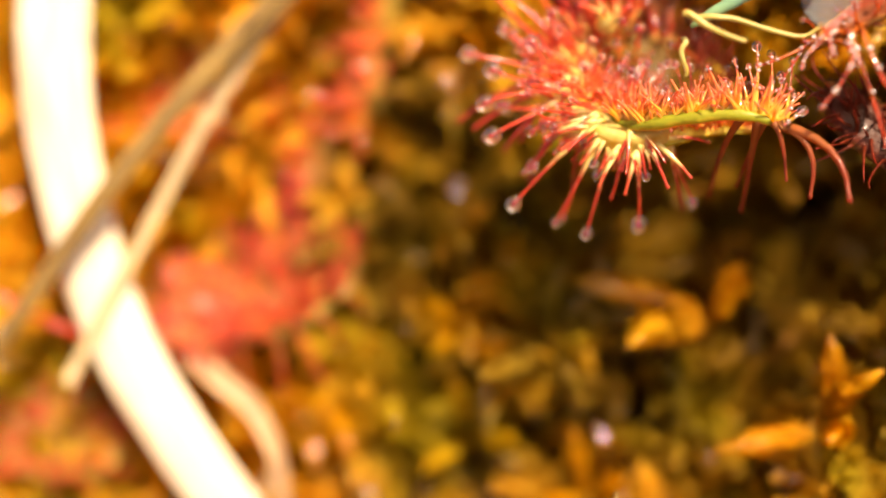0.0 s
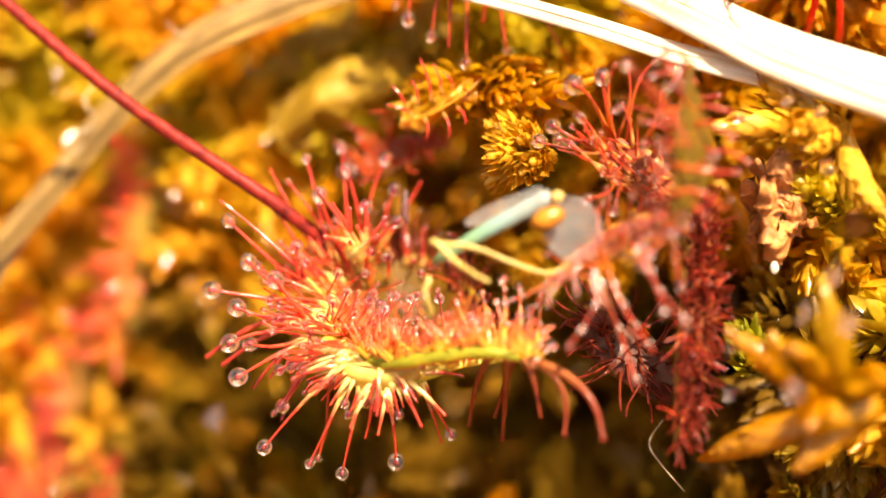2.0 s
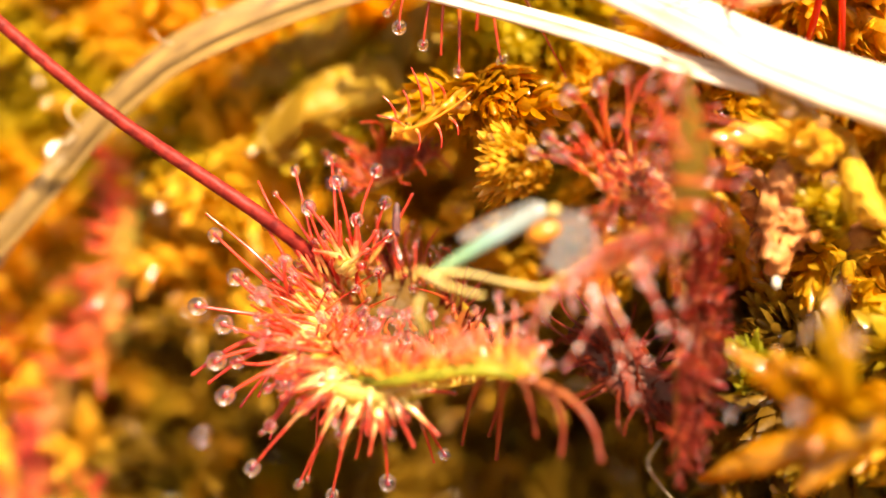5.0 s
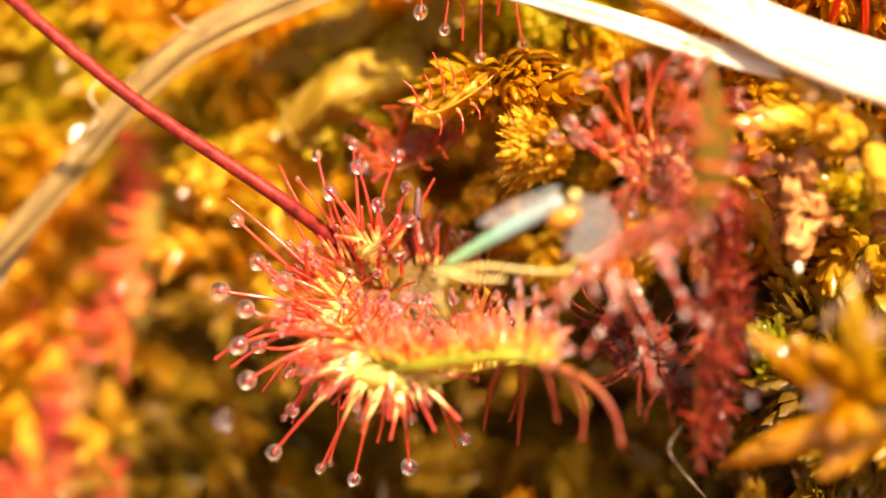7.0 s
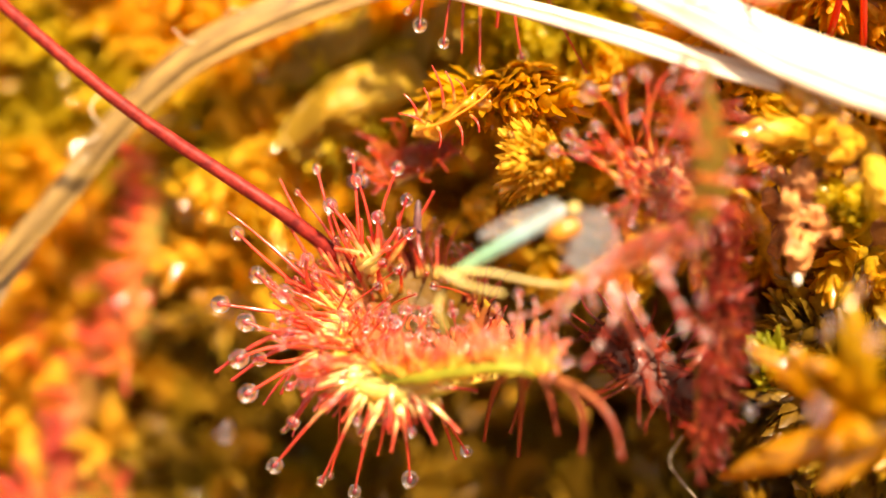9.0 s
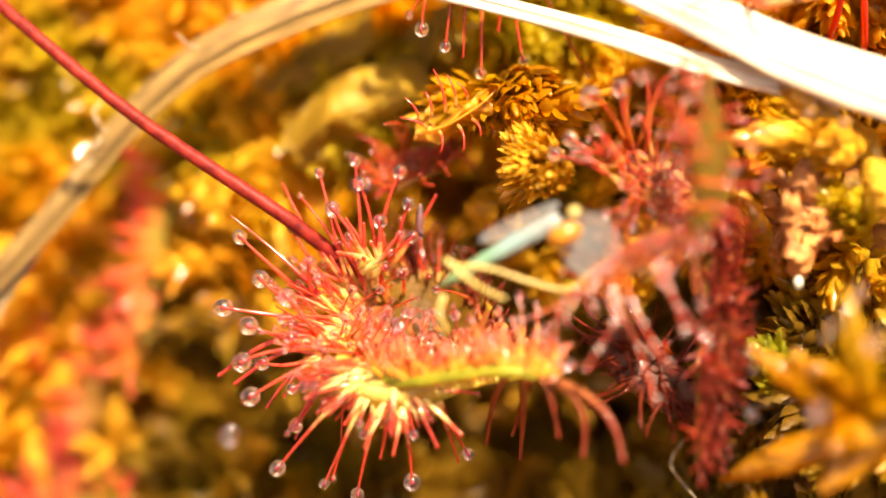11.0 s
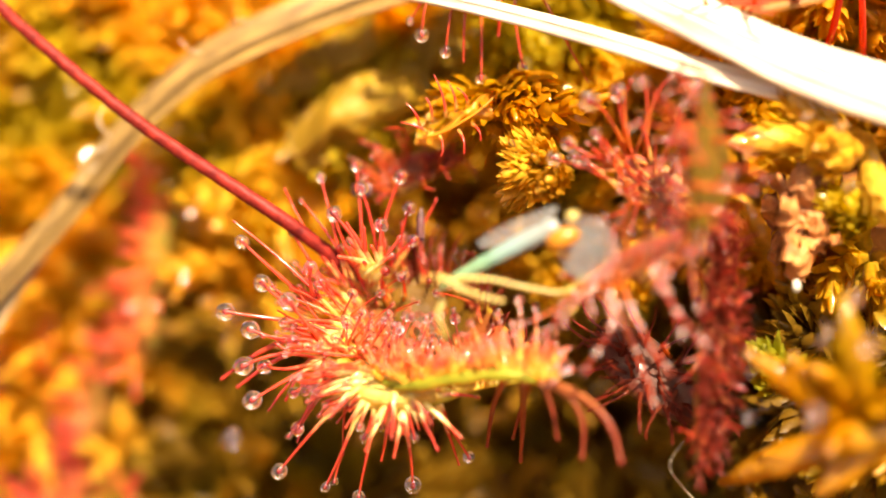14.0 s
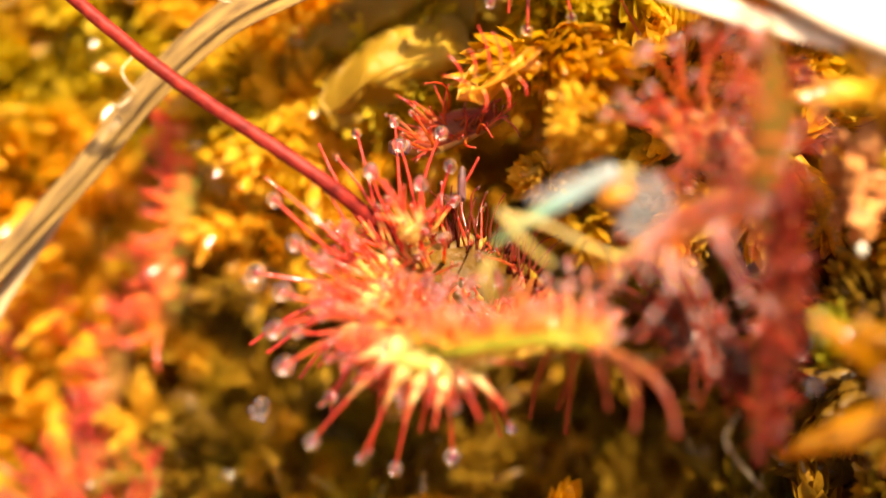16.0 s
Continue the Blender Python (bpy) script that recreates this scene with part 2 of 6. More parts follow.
ABDOMEN = abdomen_material()
THORAX = plain_material("amber_thorax", (0.32, 0.10, 0.01), (0.50, 0.19, 0.015), 1500, 0.3, 0.2, coat=0.3)
LIMB = plain_material("yellow_limb", (0.40, 0.30, 0.06), (0.56, 0.45, 0.15), 1500, 0.35, 0.3)
DARK = plain_material("dark_chitin", (0.03, 0.012, 0.012), (0.14, 0.05, 0.05), 2500, 0.55)


def clear_material(name, tint, ior, alpha=1.0):
    mat, tree, b = shader(name, 0.0)
    b.inputs["Base Color"].default_value = (*tint, 1)
    b.inputs["Transmission Weight"].default_value = 1.0
    b.inputs["Coat Weight"].default_value = 1.0
    b.inputs["Coat IOR"].default_value = 1.6
    b.inputs["Coat Roughness"].default_value = 0.12
    b.inputs["IOR"].default_value = ior
    return mat


DEW = clear_material("dew", (1, 0.96, 0.93), 1.36)
DEW.node_tree.nodes["Principled BSDF"].inputs["Coat Weight"].default_value = 0.6
DEW.node_tree.nodes["Principled BSDF"].inputs["Coat Roughness"].default_value = 0.07


def slime_material():
    """A thin coat of slime: most light goes straight through, the rest glints."""
    mat = clear_material("slime", (1, 0.94, 0.90), 1.34)
    tree = mat.node_tree
    tree.nodes["Principled BSDF"].inputs["Coat IOR"].default_value = 1.9
    tree.nodes["Principled BSDF"].inputs["Coat Weight"].default_value = 0.5
    tree.nodes["Principled BSDF"].inputs["Coat Roughness"].default_value = 0.3
    m = node(tree, "ShaderNodeMixShader", Fac=0.5)
    tree.links.new(tree.nodes.new("ShaderNodeBsdfTransparent").outputs[0], m.inputs[1])
    tree.links.new(tree.nodes["Principled BSDF"].outputs[0], m.inputs[2])
    tree.links.new(m.outputs[0], tree.nodes["Material Output"].inputs[0])
    return mat


SLIME = slime_material()


def glint_slime_material():
    """Slime beads on the hairs, clouded pale to stand in for their sun glints."""
    mat = clear_material("glint_slime", (1.0, 0.78, 0.64), 1.36)
    b = mat.node_tree.nodes["Principled BSDF"]
    b.inputs["Transmission Weight"].default_value = 0.72
    b.inputs["Roughness"].default_value = 0.12
    b.inputs["Coat Roughness"].default_value = 0.07
    b.inputs["Coat IOR"].default_value = 3.6
    return mat


GLINT_SLIME = glint_slime_material()


def wing_material():
    mat, tree, b = shader("wing_film", 0.12, 0.6)
    tree.links.new(ramp(tree, noise_of(tree, 900, 3), [(0.3, (0.40, 0.42, 0.43)), (0.7, (0.62, 0.63, 0.60))]), b.inputs["Base Color"])
    clear = tree.nodes.new("ShaderNodeBsdfTransparent")
    m = node(tree, "ShaderNodeMixShader", Fac=0.11)
    tree.links.new(clear.outputs[0], m.inputs[1])
    tree.links.new(b.outputs[0], m.inputs[2])
    tree.links.new(m.outputs[0], tree.nodes["Material Output"].inputs[0])
    return mat


WING = wing_material()


# ---- shapes, in millimetres ----
def mesh_of(name, verts, faces, mat, uv=None, smooth=True):
    me = bpy.data.meshes.new(name)
    me.from_pydata([tuple(v * MM for v in p) for p in verts], [], faces)
    if uv is not None:
        layer = me.uv_layers.new(name="along")
        for lo in me.loops:
            layer.data[lo.index].uv = uv[lo.vertex_index]
    me.polygons.foreach_set("use_smooth", [smooth] * len(me.polygons))
    me.materials.append(mat)
    return me


def thing(name, base, label, category, group="", kind=""):
    """An Empty on the flank that carries the parts of a thing."""
    ob = new(name)
    ob.matrix_basis = FLANK @ Matrix.Translation(Vector(base) * MM)
    ob.empty_display_size = 0.001
    return tagged(ob, label, category, group, kind)


def part(name, me, parent, label=""):
    ob = new(name, me)
    ob.parent = parent
    return tagged(ob, label)


def spline(points, n):
    """n points along a smooth line through the given ones."""
    p = [Vector(q) for q in points]
    p = [p[0] * 2 - p[1]] + p + [p[-1] * 2 - p[-2]]
    out = []
    for k in range(n):
        s = k / (n - 1) * (len(p) - 3)
        i = min(int(s), len(p) - 4)
        t = s - i
        a, b, c, d = p[i : i + 4]
        out.append(0.5 * (2 * b + (c - a) * t + (2 * a - 5 * b + 4 * c - d) * t**2 + (3 * b - a - 3 * c + d) * t**3))
    return out


def frames_along(line):
    """Tangent and two cross directions at each point, with no twist."""
    out, side = [], None
    for i, p in enumerate(line):
        t = (line[min(i + 1, len(line) - 1)] - line[max(i - 1, 0)]).normalized()
        if side is None:
            side = t.cross(Vector((0, 0, 1)) if abs(t.z) < 0.9 else Vector((1, 0, 0)))
        side = (side - t * side.dot(t)).normalized()
        out.append((t, side, t.cross(side)))
    return out


def tube(line, radii, sides=6, squash=1.0):
    """Verts, faces and uv of a round stem along a line."""
    verts, faces, uv = [], [], []
    n = len(line)
    for i, (p, (t, a, b)) in enumerate(zip(line, frames_along(line))):
        for k in range(sides):
            w = 2 * math.pi * k / sides
            verts.append(p + (a * math.cos(w) + b * math.sin(w) * squash) * radii[i])
            uv.append((k / sides, i / (n - 1)))
    for i in range(n - 1):
        for k in range(sides):
            q = (k + 1) % sides
            faces.append((i * sides + k, i * sides + q, (i + 1) * sides + q, (i + 1) * sides + k))
    faces.append(tuple(range(sides - 1, -1, -1)))
    faces.append(tuple((n - 1) * sides + k for k in range(sides)))
    return verts, faces, uv


def strap(line, widths, up, thick=0.12, ribs=3, curl=0.15, seed=1):
    """Verts, faces and uv of a long leaf: ribbed across, hollow along, with two skins."""
    rnd = random.Random(seed)
    verts, faces, uv = [], [], []
    n, m = len(line), 4 * ribs + 1
    for i, p in enumerate(line):
        t = (line[min(i + 1, n - 1)] - line[max(i - 1, 0)]).normalized()
        side = t.cross(Vector(up)).normalized()
        nor = side.cross(t)
        w = widths[i] * (1 + rnd.uniform(-0.01, 0.01))
        for skin in (1, -1):
            for k in range(m):
                s = 2 * k / (m - 1) - 1
                rib = 0.5 + 0.5 * math.cos(math.pi * (s + 1) * ribs)
                lift = curl * w * (s * s - 0.4) + skin * thick * (0.35 + 0.65 * rib) * (1 - 0.6 * s**4)
                verts.append(p + side * (s * w / 2) + nor * lift)
                uv.append((k / (m - 1), i * 0.35))
    for i in range(n - 1):
        for skin in (0, 1):
            for k in range(m - 1):
                a = (i * 2 + skin) * m + k
                b = ((i + 1) * 2 + skin) * m + k
                f = (a, a + 1, b + 1, b)
                faces.append(f if skin else f[::-1])
        for k in (0, m - 1):
            a, b = i * 2 * m + k, (i + 1) * 2 * m + k
            f = (a, b, b + m, a + m)
            faces.append(f if k else f[::-1])
    for i in (0, n - 1):
        a = i * 2 * m
        ring = [a + k for k in range(m)] + [a + m + k for k in range(m - 1, -1, -1)]
        faces.append(tuple(ring if i else ring[::-1]))
    return verts, faces, uv


def lobe(rows, n=24, m=9, thick=0.2, up=(0, 0, 1)):
    """Verts, faces and uv of a soft leaf lobe, laid through a few lines side by side, with two skins."""
    lines = [spline(r, n) for r in rows]
    across = [spline([ln[i] for ln in lines], m) for i in range(n)]
    lift = Vector(up).normalized() * thick
    verts, faces, uv = [], [], []
    for skin in (0, 1):
        for i in range(n):
            for k in range(m):
                edge = 1 - abs(2 * k / (m - 1) - 1) ** 3
                verts.append(across[i][k] - lift * skin * (0.3 + 0.7 * edge))
                uv.append((i / (n - 1), k / (m - 1)))
    for skin in (0, 1):
        for i in range(n - 1):
            for k in range(m - 1):
                a = skin * n * m + i * m + k
                f = (a, a + m, a + m + 1, a + 1)
                faces.append(f[::-1] if skin else f)
    ring = [i * m for i in range(n)] + [(n - 1) * m + k for k in range(1, m)] + [i * m + m - 1 for i in range(n - 2, -1, -1)] + [k for k in range(m - 2, 0, -1)]
    for a, b in zip(ring, ring[1:] + ring[:1]):
        faces.append((a, b, b + n * m, a + n * m))
    return verts, faces, uv


def ball(rx, ry, rz, rings=8, segs=12, centre=(0, 0, 0)):
    verts = [(centre[0], centre[1], centre[2] + rz)]
    for i in range(1, rings):
        w = math.pi * i / rings
        for k in range(segs):
            q = 2 * math.pi * k / segs
            verts.append((centre[0] + rx * math.sin(w) * math.cos(q), centre[1] + ry * math.sin(w) * math.sin(q), centre[2] + rz * math.cos(w)))
    verts.append((centre[0], centre[1], centre[2] - rz))
    faces = [(0, 1 + k, 1 + (k + 1) % segs) for k in range(segs)]
    for i in range(rings - 2):
        for k in range(segs):
            a, b = 1 + i * segs + k, 1 + i * segs + (k + 1) % segs
            faces.append((a, a + segs, b + segs, b))
    last = len(verts) - 1
    faces += [(last, last - segs + (k + 1) % segs, last - segs + k) for k in range(segs)]
    return verts, faces


DROPLET = mesh_of("droplet", *ball(1, 1, 1, 10, 16), DEW)
BEAD = mesh_of("bead", *ball(1, 1, 1, 8, 12), SLIME)
GLINT_BEAD = mesh_of("glint_bead", *ball(1, 1, 1, 8, 12), GLINT_SLIME)


def tentacle(parent, foot, tip, bend, thick, mat, dew=0.0, sides=6, chain=0):
    """A sundew hair from foot to tip, with its gland and, where dew > 0, a drop of slime."""
    foot, tip, bend = Vector(foot), Vector(tip), Vector(bend)
    line = []
    for i in range(7):
        t = i / 6
        line.append(foot * (1 - t) ** 2 + (foot + (tip - foot) * 0.5 + bend) * 2 * t * (1 - t) + tip * t * t)
    radii = [thick * (1.5 - 1.0 * (i / 6) ** 0.7) for i in range(7)]
    way = (line[-1] - line[-2]).normalized()
    size = max(thick * 0.72, dew * 0.24)
    for k, rad in ((0.5, 0.85), (1.3, 1.0), (2.1, 0.8), (2.6, 0.25)):
        line.append(tip + way * size * k)
        radii.append(size * rad)
    v, f, u = tube(line, radii, sides)
    ob = part("tentacle", mesh_of("tentacle", v, f, mat, u), parent)
    for k in range(chain):
        q = line[6 - 2 * k % 5].lerp(line[5 - 2 * k % 5], (0.37 * k + 3 * tip.x) % 1)
        bead = part("droplet", GLINT_BEAD, ob, "sticky bead whitened for its glint")
        bead.location = (q + Vector((0.3, 0.4, 0.9)).normalized() * thick * 1.1) * MM
        bead.scale = (thick * (1.15 + 0.25 * (k % 3)),) * 3
    if dew:
        d = part("droplet", DROPLET if dew > 0.15 else BEAD, ob, "clear sticky dewdrop")
        d.location = (tip + way * size * 1.2) * MM
        turn = way.to_track_quat("Z", "Y")
        d.rotation_mode = "QUATERNION"
        d.rotation_quaternion = turn
        d.scale = (dew, dew, dew * 1.1)
    return ob


def cup(e1, e2, up, a, b, sunk, roll, fold=0.0, rings=12, segs=40, reach=1.22, seed=3, nip=0.0):
    """A round sundew blade: a hollow with a rolled rim, folded about e1. Returns its skin function and its shape."""
    e1, e2, up = Vector(e1).normalized(), Vector(e2).normalized(), Vector(up).normalized()

    def held(u, w):
        """How far out the blade goes on that side: the rim is rolled on its lower side alone."""
        c, s = math.cos(w), math.sin(w)
        if nip:
            back = min(1, max(0, (c + 0.6) / 0.6)) * min(1, max(0, (s + 0.25) / 0.5))
            u = min(u, reach - (reach - 1.0) * max(back * back * (3 - 2 * back), 0.75 * max(0, c)))
        return u

    def at(u, w, skin=0.0):
        c, s = math.cos(w), math.sin(w)
        u = held(u, w)
        wave = 1 + 0.05 * math.sin(3 * w + seed) + 0.035 * math.sin(7 * w + 2 * seed)
        h = sunk * (min(u, 1.0) ** 2 - 1) - roll * (0.45 - 0.45 * min(c, 0.3)) * 6.5 * max(0, u - 0.85) ** 2
        return e1 * (a * u * c * wave) + e2 * (b * u * s * wave * (1 - nip * max(0, c) * (1.0 if s > 0 else 0.5))) + up * (h + fold * (u * s) ** 2 + skin)

    verts, faces, uv = [], [], []
    for skin in (0.0, -0.28):
        for i in range(rings + 1):
            u = reach * i / rings if i else 0.02
            for k in range(segs):
                verts.append(at(u, 2 * math.pi * k / segs, skin * (1.3 - u / reach)))
                uv.append((k / segs, held(u, 2 * math.pi * k / segs) * (0.735 if nip else 0.75) if skin == 0 else 0.9))
    n = (rings + 1) * segs
    for sk in (0, 1):
        for i in range(rings):
            for k in range(segs):
                q = (k + 1) % segs
                f = (sk * n + i * segs + k, sk * n + (i + 1) * segs + k, sk * n + (i + 1) * segs + q, sk * n + i * segs + q)
                faces.append(f[::-1] if sk else f)
    for k in range(segs):
        q = (k + 1) % segs
        faces.append((rings * segs + k, n + rings * segs + k, n + rings * segs + q, rings * segs + q))
    return at, verts, faces, uv


def stem(parent, points, r0, r1, mat, name="petiole", label="", sides=10, n=20):
    line = spline(points, n)
    radii = [r0 + (r1 - r0) * i / (n - 1) for i in range(n)]
    v, f, u = tube(line, radii, sides)
    return part(name, mesh_of(name, v, f, mat, u), parent, label)


# ---- ground ----
def ground_height(x, y):
    """The peat under the moss, in mm out of the flank."""
    s = min(1, max(0, (x + 3) / 17))
    h = -10.0 + 7.5 * s * s * (3 - 2 * s)
    h -= 5.0 * math.exp(-((x - 1.2) ** 2 + (y - 2.0) ** 2) / 9)
    h += 2.6 * math.exp(-((x + 4.0) ** 2 + (y + 10.8) ** 2) / 12)
    h -= 9.0 * math.exp(-((x - 6.6) ** 2 / 10 + (y + 4.8) ** 2 / 13))
    h -= 4.0 * math.exp(-((x + 6.2) ** 2 / 5 + (y + 5.6) ** 2 / 9))
    h -= 2.5 * math.exp(-((x - 2) ** 2 + (y + 7.5) ** 2) / 9)
    q = min(1, max(0, (-6 - x) / 5))
    h -= 1.8 * q * q * (3 - 2 * q) + 2.5 * math.exp(-((x - 2.5) ** 2 + (y + 8.0) ** 2) / 12)
    h -= 4.5 * math.exp(-((x - 6.0) ** 2 / 9 + (y + 8.8) ** 2 / 8))
    h += 6.5 * math.exp(-((x - 16.5) ** 2 / 12 + (y + 4.6) ** 2 / 26))
    h += 1.3 * noise.noise((x * 0.16, y * 0.16, 3.0)) + 0.7 * noise.noise((x * 0.5, y * 0.5, 8.0))
    return h


def ground():
    """One sheet: the hummock's flank, levelling out to the horizon."""
    rings = [0.8 * k for k in range(1, 56)] + [45 * 1.28**k for k in range(1, 63)]
    segs = 96
    verts = [FLANK @ (Vector((0, 0, ground_height(0, 0))) * MM)]
    for r in rings:
        for k in range(segs):
            w = 2 * math.pi * k / segs
            x, y = r * math.cos(w), r * math.sin(w)
            p = FLANK @ (Vector((x, y, ground_height(x, y) if r < 60 else ground_height(x * 60 / r, y * 60 / r))) * MM)
            s = min(1, max(0, (r - 50) / 90))
            s = s * s * (3 - 2 * s)
            level = Vector((p.x, p.y, 0.012 + 0.004 * noise.noise((p.x * 20, p.y * 20, 0))))
            verts.append(p.lerp(level, s))
    faces = [(0, 1 + k, 1 + (k + 1) % segs) for k in range(segs)]
    for i in range(len(rings) - 1):
        for k in range(segs):
            q = (k + 1) % segs
            faces.append((1 + i * segs + k, 1 + (i + 1) * segs + k, 1 + (i + 1) * segs + q, 1 + i * segs + q))
    me = bpy.data.meshes.new("ground")
    me.from_pydata(verts, [], faces)
    me.polygons.foreach_set("use_smooth", [True] * len(me.polygons))
    me.materials.append(PEAT)
    tagged(new("ground", me), "dark wet peat under a bog hummock", "ground", kind="structure")


ground()


# ---- moss ----
def leaflet(length, width, hollow):
    """A boat-shaped moss leaflet along +z, open towards -x: verts and triangles."""
    verts, faces = [], []
    for i, w in enumerate((0.5, 1.0, 0.8, 0.0)):
        z, out = length * i / 3, 0.2 * length * math.sin(i * 0.85)
        if w:
            for s in (-1, 0, 1):
                verts.append((out - hollow * abs(s) * width, s * w * width / 2, z))
        else:
            verts.append((out + 0.02 * length, 0, z))
    for i in range(2):
        for k in range(2):
            a = i * 3 + k
            faces += [(a, a + 1, a + 4), (a, a + 4, a + 3)]
    faces += [(6, 7, 9), (7, 8, 9)]
    return verts, faces


LEAF_LENGTH, LEAF_WIDTH = 1.0, 0.42


def branch_poses(seed, length, fat, leaves, droop, leaf, spread, wide=1.0):
    """The poses of a branch's leaflets, in mm, along +z and drooping towards +x; and the line of its core."""
    rnd = random.Random(seed)

    def bent(z):
        k = droop / length
        return Vector((0.5 * k * z * z, 0, z - 0.16 * k * k * z**3))

    poses = []
    for k in range(leaves):
        s = (k + 0.5) / leaves
        z = s * length * 0.8
        tilt = Matrix.Rotation(droop / length * z, 4, "Y")
        turn = k * 2.4 + rnd.uniform(-0.3, 0.3)
        lean = spread * (0.75 - 0.45 * s) + rnd.uniform(-0.1, 0.16) * min(1, spread * 2 + 0.3)
        size = leaf * (0.75 + 0.4 * math.sin(math.pi * min(1, s * 1.1))) * rnd.uniform(0.8, 1.15)
        rad = fat * math.sin(math.pi * (0.15 + 0.75 * s)) * 0.6
        poses.append(Matrix.Translation(bent(z)) @ tilt @ Matrix.Rotation(turn, 4, "Z") @ Matrix.Translation((rad, 0, 0)) @ Matrix.Rotation(lean, 4, "Y") @ Matrix.Diagonal((size * min(1, 0.25 + 1.4 * spread), size * rnd.uniform(0.85, 1.25) * wide, size, 1)))
    return poses, [bent(length * q / 5) for q in range(6)]


def core_shape(line, fat):
    return tube(line, [fat * q for q in (0.6, 0.78, 0.8, 0.72, 0.55, 0.15)], 6)


def moss_branch(seed, length=3.2, fat=0.42, leaves=22, droop=0.8, leaf=1.3, spread=0.6):
    """Verts (n x 3) and triangles (m x 3) of a branch clad in overlapping leaflets."""
    poses, line = branch_poses(seed, length, fat, leaves, droop, leaf, spread)
    lv, lt = leaflet(LEAF_LENGTH, LEAF_WIDTH, 0.32)
    verts, tris = [], []
    for m in poses:
        tris += [tuple(i + len(verts) for i in t) for t in lt]
        verts += [m @ Vector(p) for p in lv]
    cv, cf, _ = core_shape(line, fat)
    for f in cf[:-2]:
        tris += [tuple(i + len(verts) for i in (f[0], f[1], f[2])), tuple(i + len(verts) for i in (f[0], f[2], f[3]))]
    verts += cv
    return np.array([tuple(v) for v in verts]), np.array(tris)


def mesh_from_arrays(name, verts, tris, mat, tones=None, olive=None):
    me = bpy.data.meshes.new(name)
    me.vertices.add(len(verts))
    me.vertices.foreach_set("co", np.ascontiguousarray(verts * MM, dtype=np.float32).ravel())
    me.loops.add(tris.size)
    me.loops.foreach_set("vertex_index", tris.ravel().astype(np.int32))
    me.polygons.add(len(tris))
    me.polygons.foreach_set("loop_start", np.arange(0, tris.size, 3, dtype=np.int32))
    me.polygons.foreach_set("loop_total", np.full(len(tris), 3, dtype=np.int32))
    me.update(calc_edges=True)
    me.polygons.foreach_set("use_smooth", [True] * len(tris))
    me.materials.append(mat)
    if tones is not None:
        me.attributes.new("tone", "FLOAT", "POINT").data.foreach_set("value", tones.astype(np.float32))
        me.attributes.new("olive", "FLOAT", "POINT").data.foreach_set("value", olive.astype(np.float32))
    return me


def aimed(way, spin):
    """A turn that lays +z along way, spun about it."""
    return (Vector(way).to_track_quat("Z", "Y").to_matrix() @ Matrix.Rotation(spin, 3, "Z"))


def flat(x, y, z):
    return x, y


# places that the moss leaves open for the plants in it: x, y, reach, height
CLEARINGS = [
    (*flat(-5.9, -14.8, -7.0), 1.5, -9.0), (*flat(-0.4, -16.4, -7.0), 1.5, -9.0), (*flat(-6.4, -2.2, -8.0), 1.8, -9.5), (*flat(-3.2, -14.7, -7.0), 1.8, -8.5), (-3.6, -7.2, 2.2, -8.8), (-6.0, -6.6, 2.0, -9.5), (-6.4, -4.2, 1.8, -9.0),
    (8.5, -8.6, 3.2, -8.0), (1.3, -11.5, 2.4, -6.5), (6.0, -7.2, 3.2, -8.0), (2.0, -7.0, 2.2, -5.6), (4.5, -10.0, 3.0, -6.8),
    (*flat(-15.8, -10.2, -5.4), 4, -10.4), (*flat(-11.2, 0.1, -8.4), 3.1, -10.6), (*flat(-11.0, 1.2, -8.4), 3.1, -10.6), (*flat(-13.4, -4.7, -8.2), 2.2, -10.4),
    (*flat(-19.0, -2.7, -9.6), 3.2, -10.4), (*flat(-23.8, -17.1, -8), 2.8, -8), (*flat(-12.9, -6.6, -8.1), 2.2, -10.4), (*flat(5.9, -13.8, -1.0), 2.6, -2.0),
    (*flat(11.6, -6.8, 1.0), 4.0, -3.0), (*flat(12.4, -3.6, 2.0), 2.6, -1.5), (*flat(9.2, -2.4, 2.0), 2.4, -1.0), (*flat(11.0, 4.4, 4.0), 3.0, 3.0), (*flat(8.2, 3.0, 4.0), 3.0, 1.0), (*flat(-4.0, 7.0, -8.0), 2.0, -8.5),
    (-24.3, 2.1, 2.2, -6.6), (-24.2, -2.4, 2.2, -6.4), (-23.3, -6.9, 2.2, -6.4), (-21.8, -11.5, 2.2, -6.5), (-19.4, -15.6, 2.0, -6.7), (-16.4, -19.8, 2.0, -7.0), (-8.6, -4.0, 2.0, -9.0), (-7.8, -7.2, 2.0, -9.0),
]


